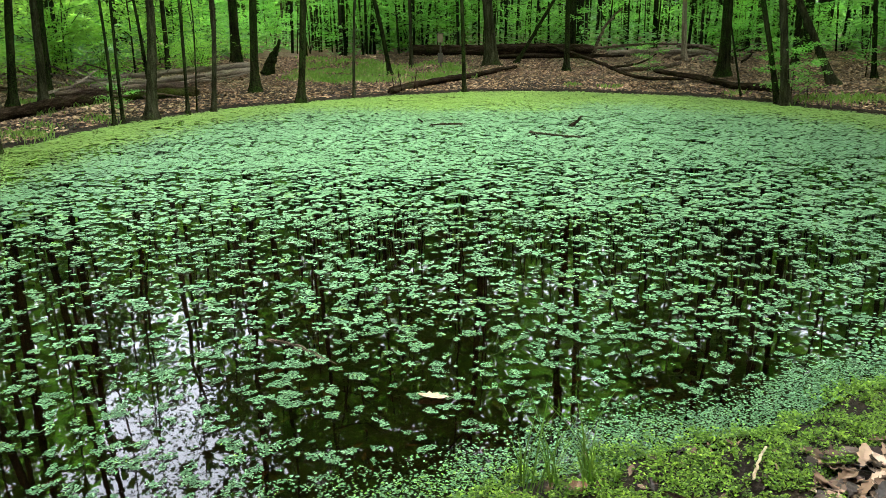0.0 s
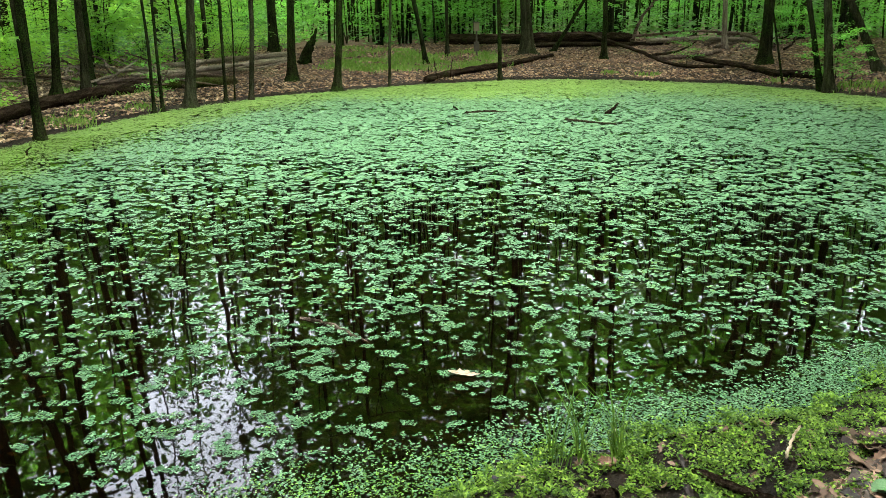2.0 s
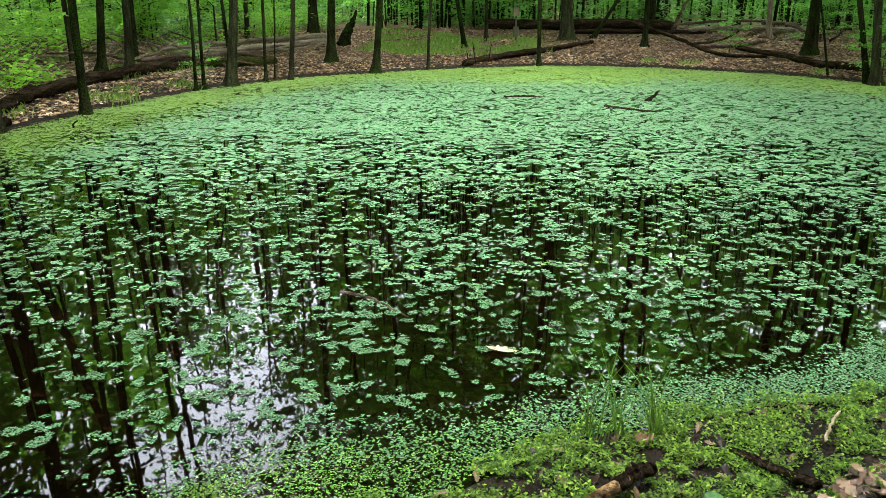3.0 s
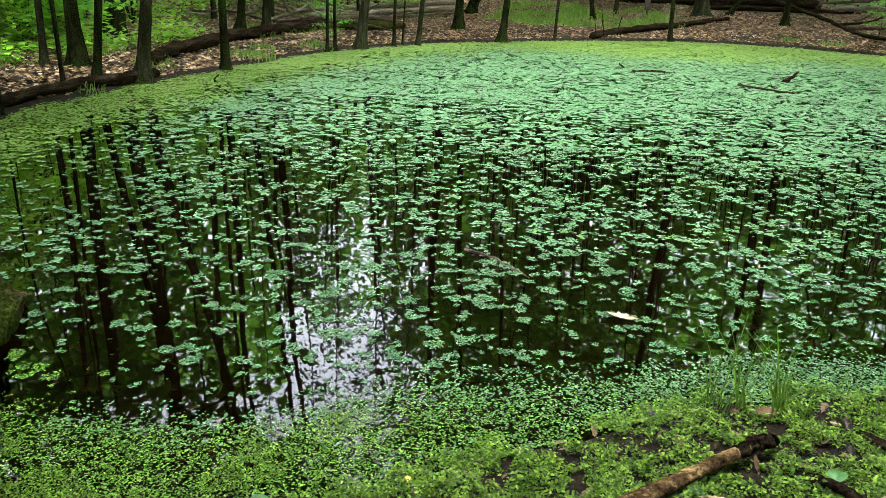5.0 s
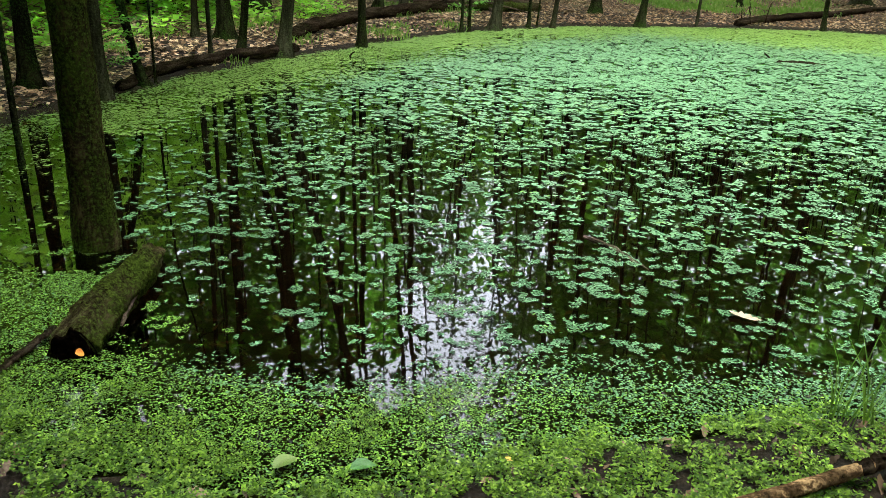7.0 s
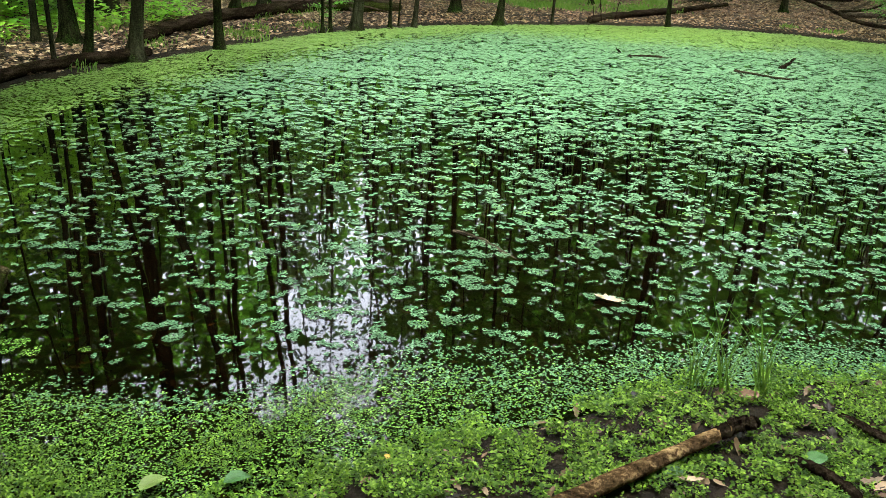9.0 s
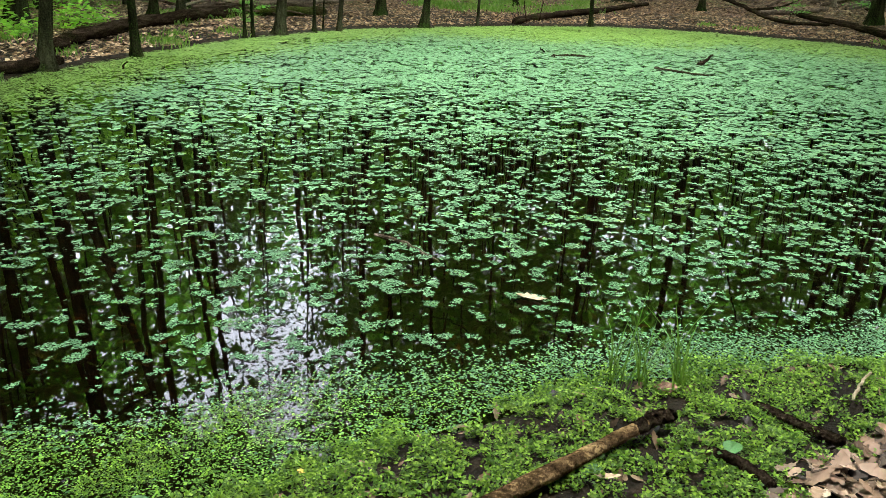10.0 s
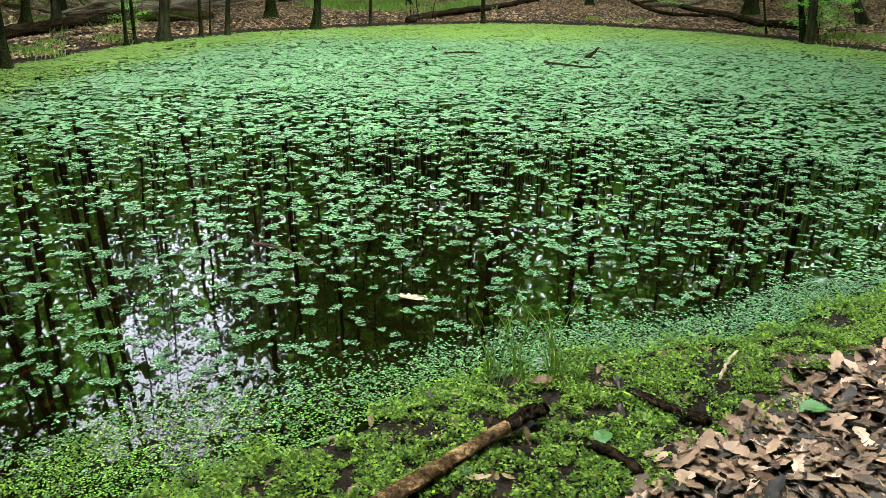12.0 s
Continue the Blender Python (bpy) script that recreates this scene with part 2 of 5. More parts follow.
def soil_material():
    m, n, l, b = material("soil")
    big = noise_node(n, l, 0.55, 5, 0.6)
    fine = noise_node(n, l, 9, 7, 0.75)
    r = ramp(n, [(0.28, (0.024, 0.016, 0.010)), (0.45, (0.07, 0.046, 0.027)), (0.6, (0.13, 0.088, 0.052)), (0.78, (0.22, 0.155, 0.093))])
    l.new(fine.outputs[0], r.inputs[0])
    pr = ramp(n, [(0.52, (0, 0, 0)), (0.68, (1, 1, 1))])
    l.new(big.outputs[0], pr.inputs[0])
    c = mix_colour(n, l, pr.outputs[0], r.outputs[0], (0.09, 0.12, 0.03))
    # wet mud and the pond's bed lie low
    geo = n.new("ShaderNodeNewGeometry")
    sep = n.new("ShaderNodeSeparateXYZ")
    l.new(geo.outputs["Position"], sep.inputs[0])
    mr = n.new("ShaderNodeMapRange")
    mr.inputs[1].default_value, mr.inputs[2].default_value = 0.12, 0.27
    l.new(sep.outputs[2], mr.inputs[0])
    mud = ramp(n, [(0.3, (0.003, 0.0024, 0.0016)), (0.5, (0.010, 0.0068, 0.004)), (0.72, (0.032, 0.021, 0.011))])
    l.new(fine.outputs[0], mud.inputs[0])
    c2 = mix_colour(n, l, mr.outputs[0], mud.outputs[0], c)
    l.new(c2, b.inputs["Base Color"])
    b.inputs["Roughness"].default_value = 0.85
    b.inputs["Specular IOR Level"].default_value = 0.12
    bump_on(n, l, b, fine.outputs[0], 0.9, 0.06)
    return m


def water_material():
    m, n, l, b = material("pond_water")
    n.remove(b)
    clear = n.new("ShaderNodeBsdfTransparent")
    clear.inputs[0].default_value = (0.185, 0.125, 0.052, 1)
    gloss = n.new("ShaderNodeBsdfGlossy")
    gloss.inputs["Roughness"].default_value = 0.015
    fr = n.new("ShaderNodeFresnel")
    fr.inputs[0].default_value = 1.48
    ripple = noise_node(n, l, 3.0, 2)
    bp = n.new("ShaderNodeBump")
    bp.inputs["Strength"].default_value = 0.025
    bp.inputs["Distance"].default_value = 0.02
    l.new(ripple.outputs[0], bp.inputs["Height"])
    l.new(bp.outputs[0], gloss.inputs["Normal"])
    mx = n.new("ShaderNodeMixShader")
    l.new(fr.outputs[0], mx.inputs[0])
    l.new(clear.outputs[0], mx.inputs[1])
    l.new(gloss.outputs[0], mx.inputs[2])
    l.new(mx.outputs[0], n["Material Output"].inputs[0])
    return m


SOIL = soil_material()
WATER = water_material()
LYING = (0.14, 1, 1)  # the grain of logs runs along their own x
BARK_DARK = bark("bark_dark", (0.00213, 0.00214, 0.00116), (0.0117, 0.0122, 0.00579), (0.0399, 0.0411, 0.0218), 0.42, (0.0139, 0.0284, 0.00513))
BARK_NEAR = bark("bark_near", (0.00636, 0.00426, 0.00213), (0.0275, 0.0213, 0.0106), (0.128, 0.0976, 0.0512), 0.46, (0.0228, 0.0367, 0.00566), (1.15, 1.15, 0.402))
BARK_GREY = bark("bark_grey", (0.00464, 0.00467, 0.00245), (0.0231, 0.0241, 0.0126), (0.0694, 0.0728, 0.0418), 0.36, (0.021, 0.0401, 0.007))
PEELED = bark("peeled_stick", (0.3, 0.24, 0.15), (0.46, 0.38, 0.26), (0.6, 0.52, 0.38), 0.2)
BARK_PALE = bark("bark_pale", (0.056, 0.0455, 0.0315), (0.154, 0.126, 0.091), (0.28, 0.238, 0.182), 0.2)
LOG_DARK = bark("log_dark", (0.00322, 0.00242, 0.00146), (0.0162, 0.0113, 0.00726), (0.0686, 0.0515, 0.0347), 0.36, (0.0117, 0.0162, 0.00314), LYING)
LOG_PALE = bark("log_pale", (0.0507, 0.0405, 0.0286), (0.168, 0.14, 0.101), (0.354, 0.304, 0.237), 0.15, (0.0591, 0.0759, 0.0253), LYING)
LOG_MOSS = bark("log_moss", (0.00405, 0.00303, 0.00135), (0.027, 0.0216, 0.0101), (0.108, 0.0878, 0.0507), 0.44, (0.0225, 0.0338, 0.0054), (0.45, 1, 1))
DEADWOOD = bark("deadwood", (0.015, 0.0105, 0.0075), (0.075, 0.0562, 0.039), (0.203, 0.158, 0.12), 0.2, (0.0375, 0.045, 0.015), LYING)
HOLLOW_SHADE = bark("hollow_shade", (0.001, 0.0008, 0.0005), (0.003, 0.002, 0.0014), (0.012, 0.008, 0.005), 0.2, (0.004, 0.005, 0.001))
ROTWOOD = bark("rotten_wood", (0.00778, 0.00518, 0.00324), (0.0994, 0.0617, 0.0287), (0.528, 0.364, 0.176), 0.36, (0.0072, 0.00648, 0.00288), LYING)
# one leaf in lit and shaded copies: the light is put into the colours
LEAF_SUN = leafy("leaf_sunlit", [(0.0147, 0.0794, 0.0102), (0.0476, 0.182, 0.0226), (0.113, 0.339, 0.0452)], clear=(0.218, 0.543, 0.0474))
# canopy copy darkened so that its mirror image in the water stays dim
LEAF_SHADED = leafy("leaf_canopy_shaded", [(0.0142, 0.0508, 0.00811), (0.0305, 0.0913, 0.0142), (0.0508, 0.132, 0.0203)], 0.34, 0.5, (0.0845, 0.212, 0.0169))
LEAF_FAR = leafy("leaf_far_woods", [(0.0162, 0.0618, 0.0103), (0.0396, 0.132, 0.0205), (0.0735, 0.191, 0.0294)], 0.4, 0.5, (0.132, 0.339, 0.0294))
# undergrowth green raised: the sunlight on it is put into the colour
LEAF_LOW_LIT = leafy("leaf_undergrowth_lit", [(0.031, 0.114, 0.0124), (0.0926, 0.248, 0.0269), (0.177, 0.393, 0.0519)], 0.6, clear=(0.331, 0.622, 0.0519))
# west woods' leaves coloured brighter, to carry the light that falls there
LEAF_WEST_LIT = leafy("leaf_west_lit", [(0.0305, 0.136, 0.0153), (0.0933, 0.305, 0.0338), (0.2, 0.43, 0.06)], 0.55, clear=(0.34, 0.64, 0.06))
GRASS = leafy("grass_blade", [(0.0517, 0.115, 0.0161), (0.0978, 0.196, 0.0322), (0.172, 0.253, 0.069)], 0.35)
GRASS_DARK = leafy("dark_grass_blade", [(0.012, 0.026, 0.003), (0.028, 0.06, 0.006), (0.075, 0.12, 0.014)], 0.25)
DUCKWEED = leafy("duckweed_leaf", [(0.0215, 0.0599, 0.0242), (0.0457, 0.104, 0.0457), (0.101, 0.181, 0.091)], 0.0, 0.45, gloss=0.08)
# the far mat's sunlit yellow-green is put into the leaf colour
DUCKWEED_MAT_LIT = leafy("duckweed_mat_lit_leaf", [(0.0608, 0.115, 0.0198), (0.0841, 0.149, 0.026), (0.114, 0.185, 0.0359)], 0.0, 0.5, gloss=0.06)
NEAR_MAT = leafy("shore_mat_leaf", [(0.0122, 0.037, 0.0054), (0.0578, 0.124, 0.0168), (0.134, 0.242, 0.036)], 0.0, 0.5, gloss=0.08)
SPROUT = leafy("sprout_leaf", [(0.004, 0.012, 0.003), (0.023, 0.054, 0.007), (0.08, 0.142, 0.013), (0.185, 0.305, 0.033)], 0.2, 0.45, gloss=0.1)
SHORE_LITTER = leafy("shore_leaf_litter", [(0.006, 0.0045, 0.0032), (0.02, 0.0135, 0.0085), (0.065, 0.039, 0.021), (0.125, 0.078, 0.044), (0.235, 0.165, 0.105)], 0.0, 0.6, gloss=0.3)
LITTER = leafy("fallen_leaf", [(0.02, 0.012, 0.007), (0.09, 0.054, 0.029), (0.22, 0.142, 0.078), (0.42, 0.3, 0.18)], 0.0, 0.75, gloss=0.1)
SUNKEN = leafy("sunken_leaf", [(0.008, 0.005, 0.003), (0.03, 0.019, 0.010), (0.09, 0.055, 0.027)], 0.0, 0.75, gloss=0.2)
# paler litter copy: the west bank's brighter light is put into the colour
LITTER_WEST_LIT = leafy("lit_fallen_leaf", [(0.03, 0.02, 0.012), (0.12, 0.075, 0.042), (0.28, 0.19, 0.11), (0.5, 0.37, 0.235)], 0.0, 0.75, gloss=0.1)

# ---- ground and water ----
core_x = np.arange(-13, 13.01, 0.13)
core_y = np.arange(-3, 34.01, 0.13)
outer = np.array([0.3, 0.8, 1.6, 3, 5, 8, 12, 17, 24, 34, 50, 80, 130, 220, 400, 900])
xs = np.concatenate([core_x[0] - outer[::-1], core_x, core_x[-1] + outer])
ys = np.concatenate([core_y[0] - outer[::-1], core_y, core_y[-1] + outer])
GX, GY = np.meshgrid(xs, ys)
ground = part("ground", grid_mesh("ground", xs, ys, ground_z(GX.ravel(), GY.ravel()).reshape(GX.shape)), SOIL)
tagged(ground, "brown woodland soil with leaf litter, mud at the pond's edge", "ground", kind="structure")

wx = np.linspace(-7.6, 9.4, 18)
wy = np.linspace(0.9, 21.6, 22)
water = part("water", grid_mesh("water", wx, wy, np.zeros((22, 18))), WATER)
tagged(water, "still dark brown pond water mirroring the trees", "water", kind="structure")
water.visible_shadow = False


# ---- duckweed ----
RANK = np.sort(fbm(np.random.default_rng(3).uniform(0, 400, 40000), np.random.default_rng(4).uniform(0, 400, 40000), 21, 3))


def uniform_noise(x, y, seed=21):
    return np.searchsorted(RANK, fbm(x, y, seed, 3)) / len(RANK)


def smooth(a, b, x):
    t = np.clip((x - a) / (b - a), 0, 1)
    return t * t * (3 - 2 * t)


def off_bank(x, y, s):
    """Distance to the shore as the floating leaves see it: the mat is narrow along the muddy bank."""
    return s - 0.33 * smooth(-1.2, 0.0, x) * smooth(3.6, 2.4, x) * (y < 5)


def cover(x, y, s):
    """How much of the water the floating leaves hide there."""
    d = np.hypot(x, y)
    c = np.interp(d, [2, 4, 5.2, 6.7, 8.3, 10.4, 14.8, 17], [0.22, 0.27, 0.33, 0.44, 0.54, 0.69, 0.9, 1.02])
    c = c - 0.15 * smooth(-0.3, -2.4, x) * smooth(11, 6, y) - 0.22 * smooth(-3.2, -4.2, x) * smooth(7.5, 5, y)
    c = c + 0.34 * (fbm(x * 0.5, y * 0.8, 31) - 0.5) + 0.55 * smooth(7, 10, d) * smooth(18, 15, d) * (fbm(x * 0.35, y * 1.5, 32) - 0.55)
    edge = np.where((y < 7) & (x > -3.6), smooth(-0.72, -0.5, s), 0.4 * smooth(-0.5, -0.2, s))
    edge = np.where(y < 7, edge, smooth(-1.1, -0.5, s))
    left = np.where((x < -4.5) & (y > 5), smooth(-1.6, -0.6, s), 0)
    corner = np.where((x < -2.44 - 0.49 * (y - 2.06)) & (y < 5), smooth(-1.2, -0.95, s) * smooth(2.9, 2.6, y - 0.9 * (x + 3)), 0)
    return np.maximum(np.maximum(np.maximum(c, edge), left), corner)


def mat_edge(x, y, s):
    """The near shore, where the leaves crowd into a mat."""
    return (y < 7) & (s > -0.75)


def in_rosette(x, y, share):
    """Whether a point lies in one of the lobed clumps, a hand's width across, that hide that share of the water."""
    cell = 0.076
    share = np.clip(share, 0.02, 0.985)
    some = np.clip(0.45 + 0.55 * share, 0, 1)
    mean = cell * np.sqrt(-np.log(1 - share) / (np.pi * some))
    lace = 1.4 * (fbm(x / 0.028, y / 0.028, 27, 2) - 0.5) + 0.3 * (fbm(x / 0.011, y / 0.011, 28, 2) - 0.5)
    gx, gy = np.floor(x / cell), np.floor(y / cell)
    best = np.full(len(x), 9.0)
    for i in range(-2, 3):
        for j in range(-2, 3):
            ix, iy = gx + i, gy + j
            cx = (ix + hash2(ix, iy, 81)) * cell
            cy = (iy + hash2(ix, iy, 82)) * cell
            size = mean * (0.3 + 1.25 * hash2(ix, iy, 83) ** 1.4)
            turn = 6.283 * hash2(ix, iy, 84)
            long = 1 + 0.5 * hash2(ix, iy, 85)
            u = (x - cx) * np.cos(turn) + (y - cy) * np.sin(turn)
            v = (y - cy) * np.cos(turn) - (x - cx) * np.sin(turn)
            far = np.hypot(u / long, v * long) / size
            best = np.where(hash2(ix, iy, 86) < some, np.minimum(best, far), best)
    return best < 1 + 1.3 * lace


def float_leaves(spacing, near, far, rng, mat_zone):
    xs_ = np.arange(-8.6, 9.4, spacing)
    ys_ = np.arange(0.9, 21.2, spacing)
    out = []
    for block in np.array_split(ys_, max(1, len(ys_) // 60)):
        x, y = np.meshgrid(xs_, block)
        x, y = x.ravel(), y.ravel()
        d = np.hypot(x, y)
        az = np.degrees(np.arctan2(x, y))
        ok = (d >= near) & (d < far) & (az > -84) & (az < 66)
        x, y = x[ok], y[ok]
        if not len(x):
            continue
        x = x + rng.uniform(-0.5, 0.5, len(x)) * spacing
        y = y + rng.uniform(-0.5, 0.5, len(y)) * spacing
        s = shore(x, y)
        ok = s < 0.02
        x, y, s = x[ok], y[ok], off_bank(x[ok], y[ok], s[ok])
        flock = 0.45 * (fbm(x / 0.35, y / 0.35, 23) - 0.5)
        here = cover(x, y, s)
        squiggle = 1 - 3.2 * np.abs(fbm(x / 0.023, y / 0.023, 29, 2) - 0.5) + 0.35 * (uniform_noise(x / 0.09, y / 0.09) - 0.5)
        in_mat = np.clip(squiggle, 0, 1) > 1 - np.minimum(here, 0.72 + 0.22 * smooth(0.1, 0.7, x) * smooth(0.1, -0.1, s)) - 0.5 * flock
        keep = np.where(mat_edge(x, y, s), in_mat, in_rosette(x, y, here + 0.55 * flock))
        keep &= rng.random(len(x)) < np.where(mat_edge(x, y, s), 0.8, 0.95)
        # the yellower mat, its sunlight put into the colour: far shore and west side
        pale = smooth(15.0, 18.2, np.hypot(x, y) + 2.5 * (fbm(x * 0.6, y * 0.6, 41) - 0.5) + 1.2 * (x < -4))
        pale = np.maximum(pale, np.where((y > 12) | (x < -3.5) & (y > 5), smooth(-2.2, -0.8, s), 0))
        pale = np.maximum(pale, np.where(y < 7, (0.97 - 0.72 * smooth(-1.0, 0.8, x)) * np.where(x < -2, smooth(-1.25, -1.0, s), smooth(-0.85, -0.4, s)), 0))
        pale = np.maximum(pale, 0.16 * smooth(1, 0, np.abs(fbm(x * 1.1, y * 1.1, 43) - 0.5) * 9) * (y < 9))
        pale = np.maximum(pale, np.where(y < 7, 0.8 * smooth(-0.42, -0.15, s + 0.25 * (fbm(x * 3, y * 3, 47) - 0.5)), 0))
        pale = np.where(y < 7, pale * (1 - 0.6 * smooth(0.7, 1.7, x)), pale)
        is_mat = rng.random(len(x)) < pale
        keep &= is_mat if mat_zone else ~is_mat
        out.append(np.stack([x[keep], y[keep]], 1))
    p = np.concatenate(out)
    n, k = len(p), 5
    ang = np.linspace(0, 2 * np.pi, k, endpoint=False)[None] + rng.uniform(0, 6.28, (n, 1))
    r = spacing * (1.22 if spacing > 0.02 and not mat_zone else 1.25 if mat_zone and spacing > 0.03 else 0.95 if mat_zone and spacing > 0.012 else 0.8 if mat_zone else 1.0) * rng.uniform(0.36, 0.8, (n, 1)) * (1 + 0.2 * rng.normal(0, 1, (n, k)))
    turn, long = rng.uniform(0, 6.28, (n, 1)), rng.uniform(1.0, 1.7, (n, 1))
    u, v = np.cos(ang) * r * long, np.sin(ang) * r
    dx, dy = u * np.cos(turn) - v * np.sin(turn), u * np.sin(turn) + v * np.cos(turn)
    tip = 0.12 if spacing < 0.012 else 0.06
    z = 0.004 + 0.005 * rng.random((n, 1)) + dx * rng.normal(0, tip, (n, 1)) + dy * rng.normal(0, tip, (n, 1))
    zmin = np.maximum(ground_z(p[:, 0], p[:, 1])[:, None] + 0.006, 0)
    return np.stack([p[:, :1] + dx, p[:, 1:] + dy, np.maximum(z, 0.0015) + zmin], -1)


rng = np.random.default_rng(7)
LAYERS = [(0.0076, 0, 4.6, False), (0.016, 4.6, 7.5, False), (0.024, 7.5, 12, False), (0.036, 12, 23, False), (0.0068, 0, 4.6, True), (0.014, 4.6, 8, True), (0.024, 8, 13, True), (0.033, 13, 23, True)]
for spacing, near, far, zone in LAYERS:
    leaves = float_leaves(spacing, near, far, rng, zone)
    if len(leaves):
        ob = part("duckweed", polys("duckweed", leaves), (NEAR_MAT if near == 0 else DUCKWEED_MAT_LIT) if zone else DUCKWEED)
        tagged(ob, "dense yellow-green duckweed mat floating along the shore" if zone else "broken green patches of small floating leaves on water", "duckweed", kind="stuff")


# ---- trees ----
def crown_leaves(rng, base, top, radius, count, size, layered=False):
    """Leaves in clumps spread through a crown, thinner towards its rim."""
    clumps = max(6, count // 40)
    h = rng.random(clumps) ** 0.8
    ang = rng.uniform(0, 6.283, clumps)
    shape = np.sin(np.pi * np.clip(0.12 + 0.8 * h, 0, 1)) ** 0.7
    rad = radius * shape * np.sqrt(rng.uniform(0.08, 1, clumps))
    c = np.stack([np.cos(ang) * rad, np.sin(ang) * rad, base + (top - base) * h], 1)
    which = rng.integers(0, clumps, count)
    spread = radius * (0.2 if not layered else 0.3)
    off = rng.normal(0, 1, (count, 3)) * np.array([spread, spread, spread * (0.55 if not layered else 0.14)])
    return leaf_quads(c[which] + off, size * rng.uniform(0.6, 1.3, count), rng, 0.4 if not layered else 0.28, 0.15)


def trunk_path(height, lean, rng, n=20, wander=0.03):
    z = np.linspace(0, 1, n) ** 2.3 * height
    wob = np.cumsum(rng.normal(0, wander, (n, 2)), 0) * (z / height)[:, None]
    low = np.minimum(z, 3.2)[:, None] * np.array(lean)[None]
    high = np.maximum(z - 3.2, 0)[:, None] * np.array(lean)[None] * 0.55
    return np.concatenate([low + high + wob * np.clip(z - 1, 0, 3)[:, None], z[:, None]], 1)


def build_tree(name, label, radius, height, lean, seed, skin, crown_from=0.4, crown_radius=2.6, leaves=900, leaf=0.32, flare=0.9, limbs=4, low_limb=None, leaf_skin=None, group="pond-side trees"):
    """A tree at the origin: trunk with root flare, limbs, and a leafy crown."""
    rng = np.random.default_rng(seed)
    tree = thing(name, label, "tree", group)
    path = trunk_path(height, lean, rng)
    path = np.vstack([path[0] - np.array([0, 0, 0.15]), path])
    f = np.clip(path[:, 2] / height, 0, 1)
    radii = radius * (1 - 0.85 * f) * (1 + 0.75 * flare * np.exp(-np.clip(path[:, 2], 0, None) / (radius * 2.4)))
    dense = spline(path, 34)
    rr = np.interp(np.linspace(0, 1, 34), np.linspace(0, 1, len(radii)), radii)
    part("trunk", tubes("trunk", [tube_arrays(dense, rr, 12 if radius > 0.06 else 8, 0.08, seed, flare * 0.5)]), skin, tree)
    start = low_limb if low_limb else height * crown_from
    for k in range(limbs):
        z0 = start + (height * 0.92 - start) * (k / max(1, limbs)) ** 1.1
        p0 = np.array([np.interp(z0, path[:, 2], path[:, 0]), np.interp(z0, path[:, 2], path[:, 1]), z0])
        a = rng.uniform(0, 6.28)
        ln = crown_radius * rng.uniform(0.6, 1.0) * (1 - 0.4 * z0 / height)
        end = p0 + np.array([math.cos(a) * ln, math.sin(a) * ln, ln * rng.uniform(0.3, 0.9)])
        mid = (p0 + end) / 2 + np.array([0, 0, -0.08 * ln]) + rng.normal(0, 0.08 * ln, 3)
        r0 = radius * (1 - 0.8 * z0 / height) * 0.55
        part("limb", tubes("limb", [tube_arrays(spline([p0, mid, end], 7), np.linspace(r0, r0 * 0.2, 7), 6, 0.08, seed + k)]), skin, tree)
    if leaves:
        top = path[-1]
        q = crown_leaves(rng, height * crown_from, height * 1.04, crown_radius, leaves, leaf)
        q[:, :, 0] += np.interp(q[:, :, 2], path[:, 2], path[:, 0])
        q[:, :, 1] += np.interp(q[:, :, 2], path[:, 2], path[:, 1])
        part("crown", polys("crown", q), leaf_skin or LEAF_SHADED, tree)
    return tree


def reach(x, y):
    """How high trees there stand: a gap in the canopy opens to the west-north-west."""
    az, d = math.degrees(math.atan2(x, y)), math.hypot(x, y)
    high = d * math.tan(radians(40)) + 1
    if -25.6 < az < -14.2:
        high = d * math.tan(radians(11.5)) + 0.5
    return high


# x, y, radius, lean east, lean north
WEST_TREES = [
    (-6.27, 11.4, 0.083, 0.007, 0.004), (-6.28, 6.08, 0.085, 0.0, 0.0), (-6.46, 6.82, 0.062, -0.121, -0.116), (-6.46, 7.02, 0.02, 0.0, 0.0),
    (-6.85, 8.47, 0.04, -0.007, -0.006), (-7.80, 10.02, 0.126, -0.017, -0.013), (-6.80, 9.02, 0.072, 0.104, 0.078), (-6.59, 9.71, 0.108, 0.105, 0.07),
    (-7.02, 5.87, 0.11, 0.0, 0.0), (-4.84, 3.89, 0.032, 0.0, 0.0), (-8.26, 9.88, 0.064, 0.018, 0.015), (-6.6, 6.2, 0.09, -0.02, 0.0)]
NORTHWEST_TREES = [
    (-8.24, 15.70, 0.101, 0.077, 0.04), (-7.84, 16.09, 0.108, 0.04, 0.02), (-5.84, 14.48, 0.044, 0.025, 0.01), (-5.76, 14.68, 0.045, 0.006, 0.003),
    (-5.49, 15.34, 0.127, 0.11, 0.04), (-5.06, 16.18, 0.048, 0.024, 0.008), (-4.95, 16.4, 0.024, 0.06, 0.02), (-4.66, 16.55, 0.073, 0.09, 0.028),
    (-4.47, 19.45, 0.127, 0.042, 0.01), (-3.17, 18.19, 0.098, 0.086, 0.015), (-2.10, 19.08, 0.048, 0.042, 0.004), (-7.44, 20.72, 0.062, -0.056, -0.02)]
